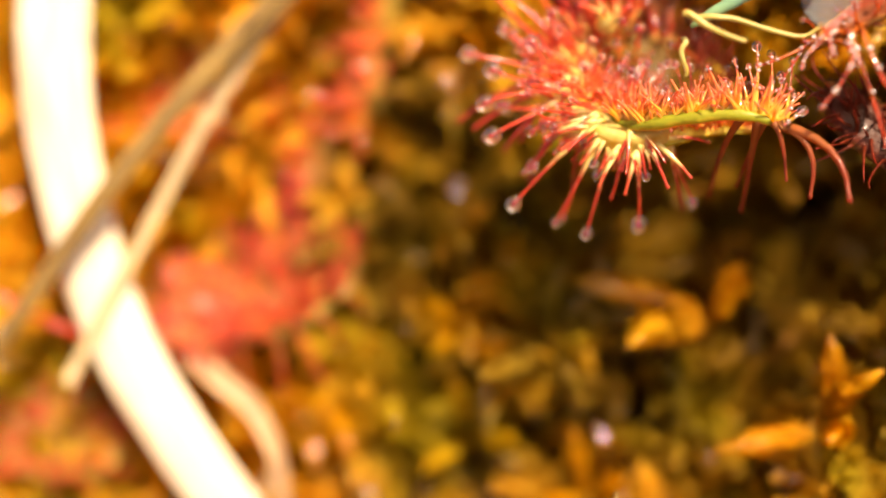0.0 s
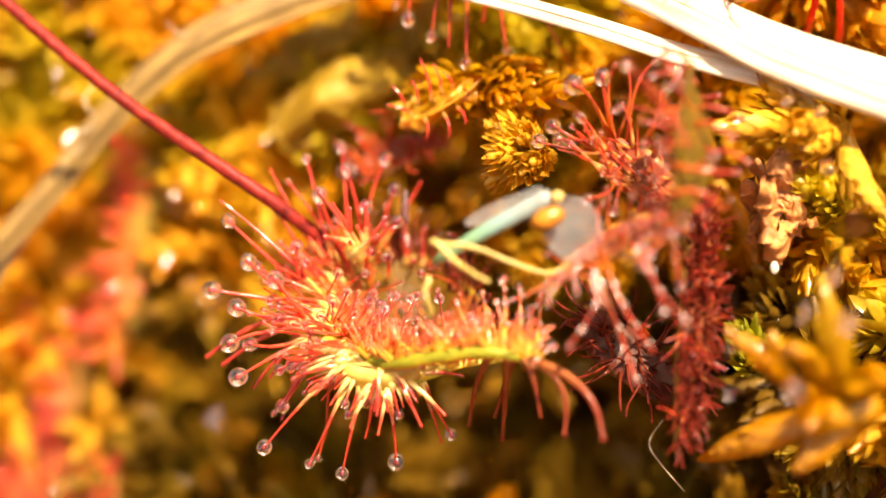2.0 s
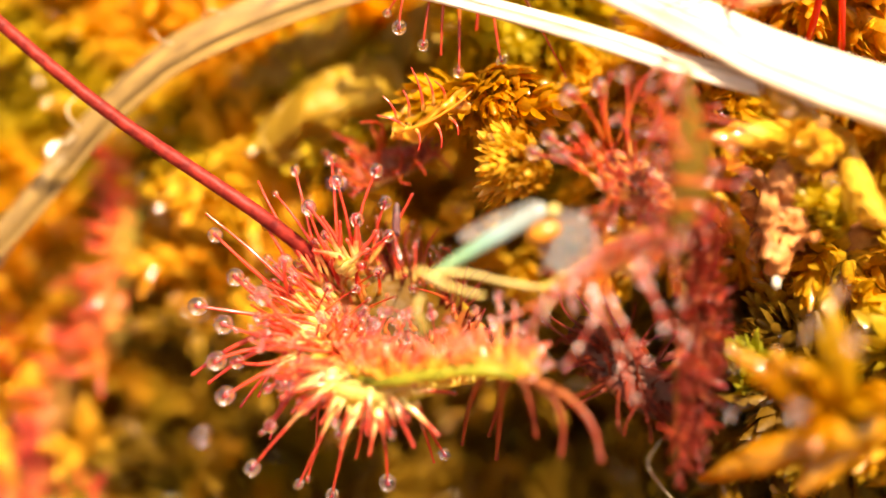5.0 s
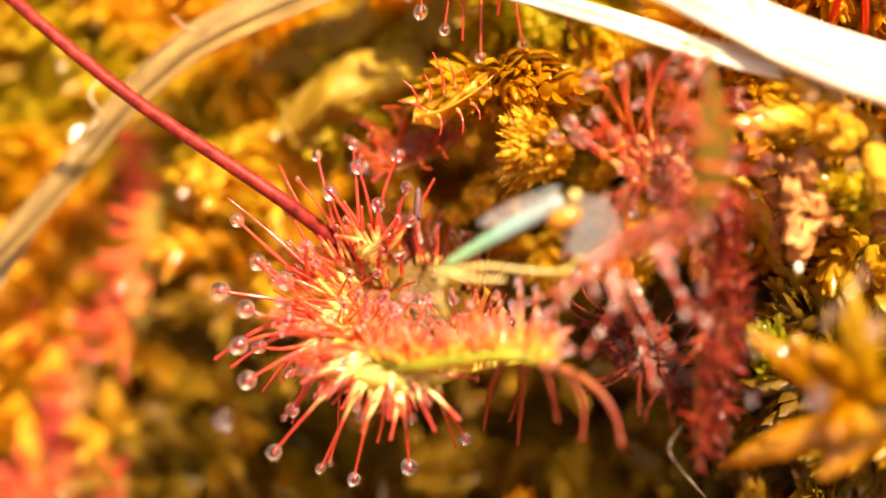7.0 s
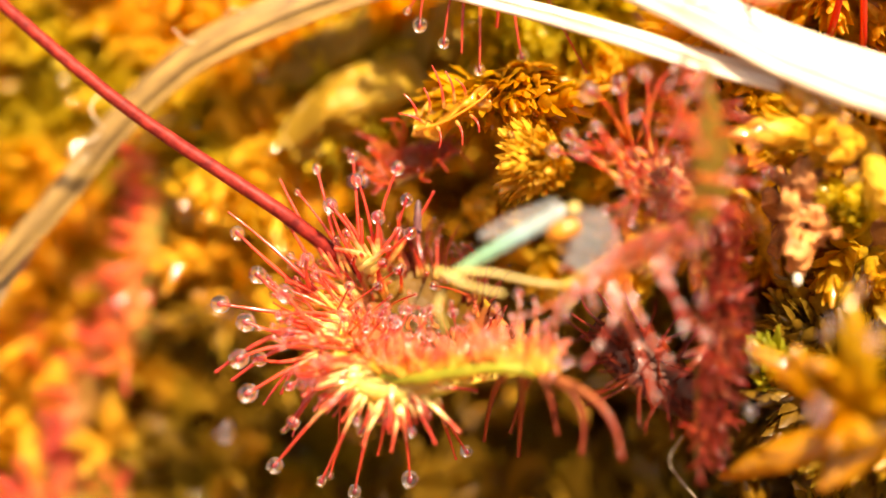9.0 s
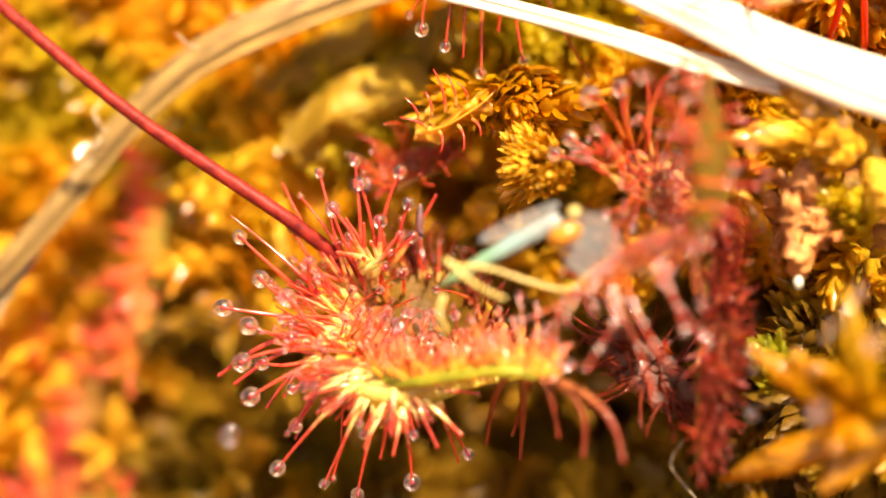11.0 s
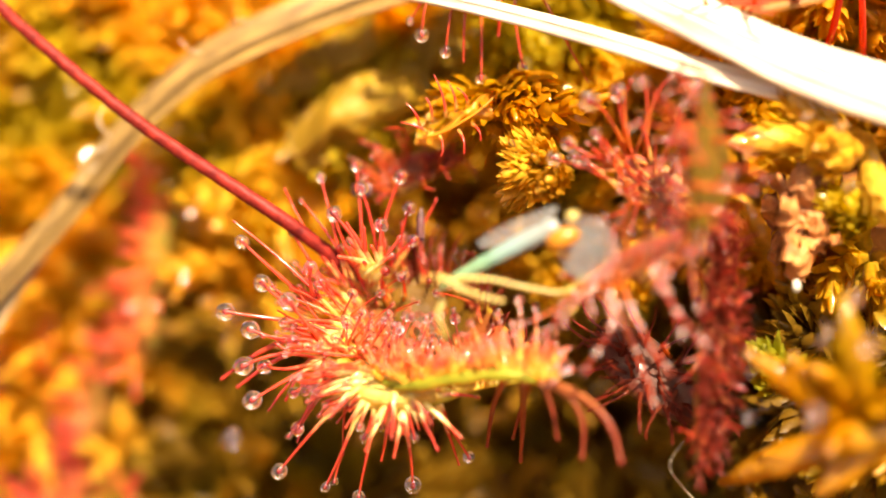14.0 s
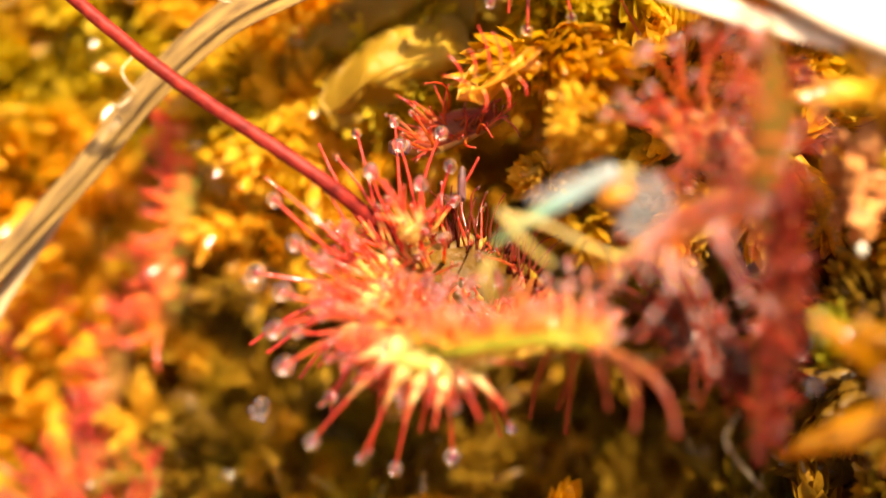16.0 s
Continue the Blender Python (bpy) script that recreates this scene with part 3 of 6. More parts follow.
# olive moss, tinted darker for hollow and leaf shade: x, y, reach, how much
OLIVE_SHADE = [(-9.8, -0.5, 2.0, 0.3), (-9.3, -5.0, 2.2, 0.7), (11.3, -4.0, 3.2, 1.8), (11.2, -7.5, 3.5, 1.8), (5.0, -8.6, 3.0, 1.0), (2.0, -7.5, 3.2, 0.9), (-8.6, -4.0, 2.2, 1.0), (-8.4, -7.4, 2.2, 0.9), (-1.5, -14.5, 3.5, 0.6), (*flat(-4.3, -15.9, -7.0), 3.8, 1.0), (*flat(-22.6, -19.1, -7.0), 2.0, 0.4), (-14.5, -8.5, 2.2, 0.5), (-10.5, -7.5, 1.6, 0.5), (-4.0, -6.4, 2.2, 1.0), (*flat(-6.4, -2.2, -8.0), 2.2, 1.0), (0.0, -11.5, 4.5, 0.6), (-6.2, -5.8, 2.4, 0.9), (5.5, -9.0, 4.5, 0.6), (*flat(-7.6, -17.5, -7.0), 2.6, 0.9), (*flat(-11.9, -15.6, -7.0), 2.0, 0.6), (6.6, -4.8, 3.0, 1.0), (1.0, 1.5, 2.8, 0.8), (-9.5, -10.5, 2.0, 0.6), (8.0, -13.0, 5.0, 0.9), (13.0, -2.0, 1.6, 0.5)]


def moss_carpet():
    """The bog moss: branches in loose heads all over the hummock, as one mass."""
    rnd = random.Random(11)
    kinds = [moss_branch(100 + k, rnd.uniform(2.4, 4.2), rnd.uniform(0.32, 0.55), rnd.randint(24, 32), rnd.uniform(0.3, 1.6), rnd.uniform(1.0, 1.6), rnd.uniform(0.3, 0.65)) for k in range(16)]
    vs, ts, tones, olive, tips, off = [], [], [], [], [], 0
    for head in range(940):
        cx, cy = rnd.uniform(-33, 22 if head < 500 else -2), rnd.uniform(-23, 17)
        if head >= 760:
            cx, cy = rnd.uniform(-24, -2), rnd.uniform(-1, 13)
        if (cx - 1.2) ** 2 + (cy - 2.0) ** 2 < 5:
            continue
        top = ground_height(cx, cy) + (rnd.uniform(-0.8, 2.9) if cx > -7 or cy < -9 else rnd.uniform(1.3, 2.6))
        for px, py, reach, roof in CLEARINGS:
            if (cx - px) ** 2 + (cy - py) ** 2 < reach**2:
                top = min(top, max(roof - 2.6, ground_height(cx, cy) - 1.0))
        # lighter tones to the left stand in for the brighter light there
        mood = rnd.uniform(0.0, 0.8) + (0.2 if cx < -9 else 0.0) + (0.15 if cx < -6 and cy > -5 else 0.0)
        olive_shade = min(1.0, sum(much * math.exp(-((cx - px) ** 2 + (cy - py) ** 2) / reach**2) for px, py, reach, much in OLIVE_SHADE)) * rnd.uniform(0.55, 1.0)
        lean = Vector((rnd.uniform(-0.5, 0.5), rnd.uniform(-0.5, 0.4), 1))
        for k in range(rnd.randint(8, 13)):
            w = rnd.uniform(0, 2 * math.pi)
            flat = rnd.uniform(0.5, 1.7)
            way = Vector((math.cos(w) * flat, math.sin(w) * flat, rnd.uniform(-0.15, 0.8))) + lean * 0.35
            v, t = kinds[rnd.randrange(len(kinds))]
            turn = np.array(aimed(way, rnd.uniform(0, 6.28)))
            size = rnd.uniform(0.65, 1.1)
            base = np.array((cx + math.cos(w) * 0.3, cy + math.sin(w) * 0.3, top + rnd.uniform(-1.0, 0.5)))
            vs.append(v @ turn.T * size + base)
            ts.append(t + off)
            tones.append(np.full(len(v), min(0.85, max(0.0, mood + rnd.uniform(-0.2, 0.2)))))
            off += len(v)
            olive.append(np.full(len(v), olive_shade * rnd.uniform(0.7, 1.0)))
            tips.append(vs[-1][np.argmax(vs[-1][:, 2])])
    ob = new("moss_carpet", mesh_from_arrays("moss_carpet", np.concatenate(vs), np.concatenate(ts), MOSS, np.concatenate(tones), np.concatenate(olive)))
    ob.matrix_basis = FLANK
    tagged(ob, "wet orange and olive bog moss covering the hummock", "moss", kind="stuff")
    for tip in rnd.sample([p for p in tips if -27 < p[0] < 17 and -19 < p[1] < 11], 190):
        d = new("dewdrop", DROPLET)
        size = rnd.uniform(0.07, 0.18)
        d.matrix_basis = FLANK @ Matrix.Translation(Vector(tip) * MM + Vector((0, 0, size * 0.4 * MM))) @ Matrix.Diagonal((size, size, size, 1))
        tagged(d, "small clear dewdrop on a moss tip", "dewdrop", "dewdrops on the moss")


moss_carpet()


def moss_sprig(base, tips, label, mat=MOSS_YELLOW, fat=0.5, leaves=20, leaf=1.3, seed=5, spread=0.55, wide=1.0):
    """A single showy moss shoot: some leafy branches that spread from one base."""
    ob = thing("moss_sprig", base, label, "moss", "showy moss shoots")
    key = mesh_from_arrays("leaflet", np.array(leaflet(LEAF_LENGTH, LEAF_WIDTH, 0.32)[0]), np.array(leaflet(LEAF_LENGTH, LEAF_WIDTH, 0.32)[1]), mat)
    for k, tip in enumerate(tips):
        way = Vector(tip) - Vector(base)
        poses, line = branch_poses(seed + k, way.length * 0.95, fat, int(leaves * 1.3), 0.14 * way.length, leaf, spread, wide)
        turn = aimed(way, 2.0 * k + seed).to_4x4()
        v, f, u = core_shape(line, fat)
        branch = part("branch", mesh_of("branch", [turn @ p for p in v], f, mat, u), ob)
        for m in poses:
            m = turn @ m
            m.translation *= MM
            part("leaflet", key, branch).matrix_basis = m
    return ob


moss_sprig((-12.9, -7.08, -8.3), [(-14.14, -6.66, -6.8), (-11.56, -6.77, -7.2), (-13.32, -7.9, -6.8), (-12.69, -4.81, -7.6), (-11.97, -5.53, -7.2)], "pale yellow star-shaped moss shoot on the hummock", leaves=12, fat=0.3, leaf=0.8)
moss_sprig((3.92, 3.42, 1.2), [(2.25, 3.32, 3.3), (2.94, 4.1, 3.1), (3.81, 2.64, 3.7), (2.06, 2.44, 2.2), (2.74, 2.74, 3.3), (2.06, 4.2, 1.8)], "bright yellow tufted moss shoot in the hollow", MOSS_YELLOW, fat=0.45, leaf=0.95, leaves=44, spread=0.45, wide=0.8)
moss_sprig((2.4, 2.1, -3.5), [(1.4, 2.1, -2.0), (2.7, 1.6, -2.2), (1.6, 1.5, -3.0)], "small golden moss shoot deep in the hollow", fat=0.5, leaf=1.0)
moss_sprig((13.65, -4.62, 7.5), [(7.25, -6.23, 7), (10.82, -6.32, 6.6), (11.49, -5.24, 8.2)], "long orange moss branch beside the dark hollow", MOSS_ORANGE, fat=0.7, leaves=58, leaf=0.9, spread=0.1)
moss_sprig((12.84, -4.99, 6), [(9.71, -2.35, 8.5), (10.68, -3.97, 9.5), (9.36, -3.08, 7.5), (12.02, -1.62, 10), (11.53, -1.99, 8), (12.29, -2.88, 10)], "orange moss shoot with thick blunt branches", MOSS_ORANGE, fat=0.6, leaves=52, leaf=1.05, spread=0.12)
moss_sprig((13.8, 4.1, 3.0), [(9.2, 4.5, 5.5), (11.1, 4.4, 5.2), (10.1, 5.1, 4.0), (12.2, 3.4, 5.0), (13.6, 0.7, 5.0)], "golden moss branch under the bleached reed", fat=0.55, leaves=48, leaf=1.15, spread=0.2)
moss_sprig((13.7, 1.2, 2.0), [(12.3, 2.4, 4.5), (13.0, 2.8, 4.5), (12.6, 1.7, 4.0)], "yellow-green wet moss head on the hummock", MOSS_GREEN, fat=0.6, leaf=0.95, leaves=28)
moss_sprig((1.95, 6.21, -1.2), [(-1.16, 5.14, 0), (2.53, 4.75, 1.2), (3.3, 5.42, 2), (1.56, 5.72, 1), (0.39, 5.04, -0.2), (-0.38, 5.53, -0.2), (4.27, 4.84, 1.8), (4.84, 3.48, 3.3), (3.4, 6.01, 0.8)], "orange curved moss branch behind the sundew leaf", MOSS_ORANGE, fat=0.4)
moss_sprig((-3.07, 6.44, -7.4), [(-5.65, 4.85, -4.9), (-4.26, 6.14, -4.4), (-1.68, 6.93, -3.9), (-2.96, 8.51, -4.9), (-5.05, 8.12, -5.4), (-1.29, 8.32, -4.9), (-6.73, 6.73, -5.4), (-2.67, 4.66, -3.9), (-1.29, 5.25, -3.9), (-4.15, 4.06, -4.4)], "large pale green-yellow moss shoot", MOSS_GREEN, fat=0.8, leaves=30, leaf=1.9, spread=0.42)
moss_sprig((2.66, 6.81, -0.8), [(1.72, 5.43, 0.4), (2.83, 4.43, 1.1), (3.83, 4.96, 1.3), (2.22, 4.2, 0.4), (1.3, 4.55, 0), (4.22, 5.81, 1.2), (3.01, 5.61, 1.4)], "amber feathery moss shoot beside the dewy hairs", MOSS_AMBER, fat=0.4, leaves=40, leaf=1.15, spread=0.4, wide=0.75)
moss_sprig((11.33, -4.01, 1.5), [(10.27, -2.52, 3.2), (10.77, -2.88, 3.4), (10.21, -3.35, 3), (11.22, -3.15, 3.4), (10.71, -2.09, 2.8)], "lime-green wet moss head beside the hollow", MOSS_LIME, fat=0.4, leaves=18, leaf=1.0, spread=0.4)
moss_sprig((2.6, 8.7, -5.0), [(1.4, 8.7, -2.2), (2.9, 7.5, -2.4), (4.1, 8.5, -2.8), (1.3, 7.0, -3.0), (2.2, 9.6, -2.5), (3.6, 7.2, -3.0)], "pale yellow moss shoot under the hanging hairs", MOSS_GREEN, fat=0.55, leaves=26, leaf=1.2)
moss_sprig((7.0, -14.4, -3.0), [(2.9, -14.7, 0.5), (7.1, -13.7, 1.0), (5.6, -11.5, 1.5), (6.4, -11.5, 1.0)], "orange forked moss shoot with wet tips", MOSS_AMBER, fat=0.55, leaves=46, leaf=1.1, spread=0.2)
moss_sprig((2.4, -10.6, -4.6), [(-3.2, -8.7, -2.0), (-1.9, -10.3, -2.2), (-0.6, -11.9, -2.6), (2.9, -9.0, -1.6)], "amber wet moss branch reaching over the hollow", MOSS_AMBER, fat=0.6, leaves=42, leaf=1.25, spread=0.2)
moss_sprig((-7.1, -16.2, -8.0), [(-7.5, -13.4, -5.8), (-4.8, -16.2, -6.0), (-8.5, -17.8, -6.0)], "amber curled moss branch with wet tip", MOSS_ORANGE, fat=0.42, leaves=34, leaf=1.1, spread=0.22)
moss_sprig((-2.1, -18.3, -7.0), [(-2.7, -15.4, -5.0), (-0.6, -17.2, -5.0), (-3.9, -18.6, -5.2)], "golden moss branch with rounded wet tip", MOSS_ORANGE, fat=0.42, leaves=34, leaf=1.1, spread=0.22)
moss_sprig((-7.5, -11.2, -7.0), [(-8.2, -12.2, -5.0), (-6.6, -12.8, -5.2), (-9.0, -11.1, -5.0), (-6.3, -10.6, -5.2)], "amber moss shoot below the sundew leaf", MOSS_ORANGE, fat=0.42, leaves=32, leaf=1.1, spread=0.3)
moss_sprig((-13.5, -14.7, -8.0), [(-13.6, -17.9, -6.5), (-13.0, -16.1, -6.5), (-10.8, -16.6, -6.0)], "orange spiky moss branch on the hummock", MOSS_ORANGE, fat=0.5)


def tip_drop(at, size, long=1.0):
    d = new("dewdrop", DROPLET)
    d.matrix_basis = FLANK @ Matrix.Translation(Vector(at) * MM) @ Matrix.Diagonal((size, size * long, size, 1))
    tagged(d, "bright clear dewdrop on a wet moss shoot", "dewdrop", "dewdrops on the moss")


for at, size, long in (
    ((11.45, -1.73, 7.9), 0.17, 1.4), ((11.27, -2.1, 7.8), 0.15, 1.0), ((10.91, -3.01, 7.7), 0.24, 0.9), ((10.69, -4.1, 9.5), 0.28, 1.2), ((12.24, -2.09, 9.7), 0.28, 1.2),
    ((11.98, -0.72, 9.1), 0.18, 1.4), ((9.27, -2.46, 7.3), 0.18, 1.0), ((9.27, -3.01, 7.3), 0.12, 1.0), ((9.28, -4.39, 6.9), 0.16, 1.3), ((12.8, 2.6, 5), 0.24, 0.8), ((11.3, 4.7, 5.9), 0.18, 0.8), ((12.4, 4.4, 5.7), 0.2, 0.8),
    ((3.6, 3.6, 1.2), 0.12, 1.0), ((3.3, 3.4, 1), 0.1, 1.0), ((-7.6, -6, -3), 0.3, 1.5), ((-7.9, -6.1, -3), 0.2, 1.2),
):
    tip_drop(at, size, long)


# ---- sundew leaves ----
def scatter_hairs(ob, skin, count, inner, outer, length, thick, mat, out, up, dew, seed, arc=(0, 2 * math.pi), jitter=0.35):
    """Hairs all over a blade between two radii, leaning outwards by out and upwards by up."""
    rnd = random.Random(seed)
    for k in range(count):
        u = math.sqrt(rnd.uniform(inner**2, outer**2))
        w = rnd.uniform(*arc)
        foot = skin(u, w)
        away = (skin(min(u + 0.2, 1.0), w) - skin(0.1, w)).normalized()
        way = away * out * (0.3 + u) + Vector(up) + Vector((rnd.gauss(0, jitter), rnd.gauss(0, jitter), rnd.gauss(0, jitter)))
        ln = length * rnd.uniform(0.65, 1.2) * (0.55 + 0.45 * u)
        tip = foot + way.normalized() * ln
        d = dew * rnd.uniform(0.6, 1.15) if rnd.random() < (0.75 if length > 1 else 0.45) else 0
        tentacle(ob, foot, tip, Vector(up).normalized() * ln * rnd.uniform(-0.05, 0.3) + Vector((rnd.gauss(0, 0.12), rnd.gauss(0, 0.12), 0)) * ln, thick * rnd.uniform(0.8, 1.2), mat, d, 5)


def near_rim(skin, tip, u=1.18):
    """The angle of the rim that lies nearest to a tip."""
    best = min(range(72), key=lambda k: (skin(u, k * math.pi / 36) - Vector(tip)).length)
    return best * math.pi / 36


def great_leaf():
    """The big round leaf with the caught fly."""
    base = (-0.1, -1.9, 1.2)
    ob = thing("sundew_leaf", base, "cupped yellow-green sundew leaf fringed with red dewy hairs", "plant", "sundew leaves")
    b0 = Vector(base)
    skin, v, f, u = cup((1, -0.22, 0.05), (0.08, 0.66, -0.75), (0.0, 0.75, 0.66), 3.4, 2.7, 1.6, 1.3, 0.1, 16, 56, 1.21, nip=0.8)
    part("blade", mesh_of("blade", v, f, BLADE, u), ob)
    stem(ob, [Vector(q) - b0 for q in ((-25.5, 15.9, -6.0), (-17.7, 11.4, -1.5), (-14.4, 8.5, -0.2), (-10.5, 5.3, 0.4), (-6.8, 2.8, 1.0), (-4.9, 1.5, 0.9), (-2.7, -0.3, -0.3))], 0.21, 0.26, PETIOLE, label="smooth dark red leaf stalk")
    south = (
        ((-5.27, -6.42, 2.6), 0.26), ((-3.82, -7, 2.2), 0.17), ((-3.56, -6.85, 2), 0.15), ((-2.75, -7.34, 2.2), 0.22), ((-0.97, -6.94, 2.2), 0.28), ((0.86, -6.08, 2), 0.2), ((0.53, -6.35, 1.6), 0),
        ((0.2, -5.08, 2.6), 0.14), ((-4.72, -5.03, 2.4), 0.22), ((-5.01, -5.33, 2.2), 0.14), ((-1.96, -6.08, 2.6), 0), ((1.14, -4.05, 3), 0.1), ((-3.95, -4.6, 2.8), 0.12), ((-2.49, -5.31, 3), 0.16),
    )
    bare = (
        ((-7.38, -3.51, 0.6), 0.15, 0), ((-6.83, -3.78, 0.8), 0.14, 0), ((5.48, -5.65, 6.2), 0.19, 42), ((4.39, -5.64, 5.4), 0.15, 40), ((3.65, -5.14, 4.8), 0.13, 38), ((2.62, -6.23, 1.4), 0.17, 34), ((1.51, -5.8, 1), 0.15, 31), ((2.36, -5.42, 2), 0.14, 36),
        ((-5.77, -4.54, 1.2), 0.11, 0), ((-5.18, -4.16, 1.4), 0.12, 0), ((-4.83, -5.58, 1.2), 0.11, 0), ((-3.33, -6.05, 1.2), 0.09, 0),
    )
    west = (
        (-7.1, -1.3, 1.6), (-6.2, -1.9, 2.2), (-6.4, -3.0, 2.4), (-5.8, -3.1, 2.0), (-6.1, -4.1, 2.6), (-5.9, -0.4, 1.6), (-6.6, 1.0, 1.4),
        (-4.7, -5.1, 2.2), (-4.8, -3.9, 2.4), (-4.8, -2.2, 2.6), (-4.9, -1.0, 2.8), (-4.3, 0.1, 2.2), (-5.0, 1.3, 0.8),
    )
    drops = (0.31, 0.31, 0.32, 0.25, 0.31, 0.29, 0.24, 0.22, 0.19, 0.22, 0.3, 0.24, 0.16)
    for k, tip in enumerate(west):
        t = Vector(tip) - b0
        foot = skin(1.16, near_rim(skin, t, 1.18))
        tentacle(ob, foot, t, (0.35 * math.sin(2.1 * k), 0.45 * math.sin(3.7 * k), 0.45), 0.085, STALK_GOLD, drops[k], 7)
    crown = (
        (-4.1, 3.2, 0.2), (-4.7, 2.4, 0.6), (-1.4, 3.2, 0.2), (-2.7, 2.8, 0.3), (-2.9, 3.6, 0.0), (-3.6, 1.9, 0.8), (-2.0, 1.5, 0.9), (-1.1, 2.1, 0.5), (-1.0, 1.0, 0.9),
        (-3.0, 1.0, 1.4), (-1.9, 0.0, 1.5), (-1.3, -0.2, 1.6), (-0.2, 2.4, 0.0), (-5.3, 2.8, 0.4), (-6.9, 1.7, 1.2),
    )
    beads = (0.17, 0.12, 0.23, 0.24, 0.19, 0.26, 0.24, 0.22, 0.22, 0.17, 0.17, 0.18, 0, 0, 0)
    for k, tip in enumerate(crown):
        t = Vector(tip) - b0
        w = math.radians(116 - 10 * t.x + 7 * (-1) ** k)
        foot = skin(0.98 if k < 9 or k > 11 else 0.75, w)
        tentacle(ob, foot, t, (0.4 * math.sin(2.3 * k), 0.15, 0.45), 0.062, STALK_ORANGE, beads[k], 7)
    # hairs that spring from the yellow joint of stalk and blade
    joint = Vector((-2.35, -0.02, 0.9)) - b0
    for k, tip in enumerate(((-3.51, 1.89, 1.6), (-3.07, 1.54, 1.5), (-2.54, 1.35, 1.6), (-2.03, 1.48, 1.4), (-1.43, 1.07, 1.4), (-2.87, 0.88, 1.8), (-2.25, 0.78, 1.8), (-1.72, 0.5, 1.6), (-3.27, 0.51, 1.9), (-1.87, 0.02, 1.8), (-2.52, 0.32, 2))):
        foot = joint + Vector((0.3 * math.sin(2.4 * k), 0.22 * math.cos(2.4 * k), 0))
        tentacle(ob, foot, Vector(tip) - b0, (0.1, 0.1, 0.3), 0.1, STALK_PALE if k > 4 else STALK_FAN, (0.22, 0, 0, 0.2, 0.12, 0, 0, 0.14, 0, 0.17, 0)[k], 7)
    # hairs behind the hollow, coloured dark in place of shade
    scatter_hairs(ob, skin, 46, 0.8, 1.0, 1.6, 0.038, STALK_SHADED, 0.5, (0.1, 0.8, 0.2), 0.07, 33, (math.radians(62), math.radians(115)))
    # the pale foot of the fringe, turned down below the margin
    foot_rows = [[Vector(q) - b0 for q in row] for row in (
        ((-3.26, -2.6, 2.7), (-2.48, -3.13, 3.1), (-1.38, -3.51, 3.4), (-0.21, -3.59, 3.8)),
        ((-3.5, -3.13, 3), (-2.64, -3.86, 3.5), (-1.52, -4.13, 3.7), (-0.16, -3.92, 3.7)),
        ((-3.23, -3.59, 2.7), (-2.42, -4.36, 3.1), (-1.43, -4.64, 3.2), (-0.23, -4.28, 3.2)),
    )]
    v, f, u = lobe(foot_rows, 26, 9, 0.3)
    part("fringe_foot", mesh_of("fringe_foot", v, f, FOOT, u), ob, "pale yellow foot of the hairs")
    edge = spline(foot_rows[2], 24)
    for k, (tip, drop) in enumerate(south):
        t = Vector(tip) - b0
        foot = min(edge, key=lambda p: (p - t).length)
        tentacle(ob, foot + Vector((0, 0.25, 0)), t, (0.2 * math.sin(2.1 * k), 0.2, 0.35), 0.074, STALK_FAN, drop, 7)
    rnd = random.Random(7)
    for k in range(60):
        i = rnd.randrange(len(edge))
        foot = edge[i].lerp(foot_rows[0][1 + i // 12], rnd.uniform(0.0, 0.8)) + Vector((0, 0, 0.2))
        way = (edge[i] - foot_rows[0][2]).normalized() + Vector((rnd.gauss(-0.1, 0.25), rnd.gauss(-0.1, 0.2), rnd.gauss(0.15, 0.3)))
        tip = foot + way.normalized() * rnd.uniform(0.5, 1.7)
        tentacle(ob, foot, tip, (0, 0.1, 0.2), rnd.uniform(0.05, 0.1), STALK_PALE if k % 2 else STALK_FAN, rnd.choice((0, 0, 0.12, 0.16)), 7)
    # the rolled margin of the front wall
    line = spline([Vector(q) - b0 for q in ((-2.11, -3.39, 3.2), (-1.46, -3.6, 3.6), (-0.68, -3.57, 4.1), (0.42, -3.34, 4.6), (1.81, -3.18, 5), (2.85, -3.32, 5.1), (3.42, -3.52, 5))], 44)
    v, f, u = tube(line, [0.05 + 0.19 * math.sin(math.pi * min(1, 0.05 + 0.93 * i / 43)) ** 0.8 + 0.015 * math.sin(0.9 * i) for i in range(44)], 12, 1.0)
    part("margin", mesh_of("margin", v, f, MARGIN, u), ob, "smooth yellow-green rolled margin")
    # bare hairs bent back under the rim; those on the margin carry its shade as colour
    for tip, fat, foot in bare:
        t = Vector(tip) - b0
        tentacle(ob, line[foot] if foot else skin(1.1, near_rim(skin, t)), t, (0.9 if foot > 39 else 0.25 * math.sin(5 * t.x + t.y), 0.7, 0.4), fat * 0.75, STALK_RIM_SHADE if foot else STALK_RED, 0, 7)
    for k, (tip, drop) in enumerate((((2.5, -0.94, 4.6), 0.17), ((3, -1.16, 4.4), 0.15), ((1.51, -2.19, 4.8), 0.2), ((3.31, -1.9, 4.8), 0.16), ((3.68, -1.38, 4.6), 0.13), ((2.26, -1.64, 4.8), 0.12), ((0.99, -1.65, 4.2), 0.15), ((3.5, -3.42, 5.4), 0.2), ((3.98, -3.02, 5.2), 0.18), ((2.6, -2.33, 5), 0.14), ((3.73, -2.51, 5), 0.14), ((1.84, -1.39, 4.2), 0.13))):
        t = Vector(tip) - b0
        foot = min(line, key=lambda p: (p - t - Vector((0.5, 0, 0))).length)
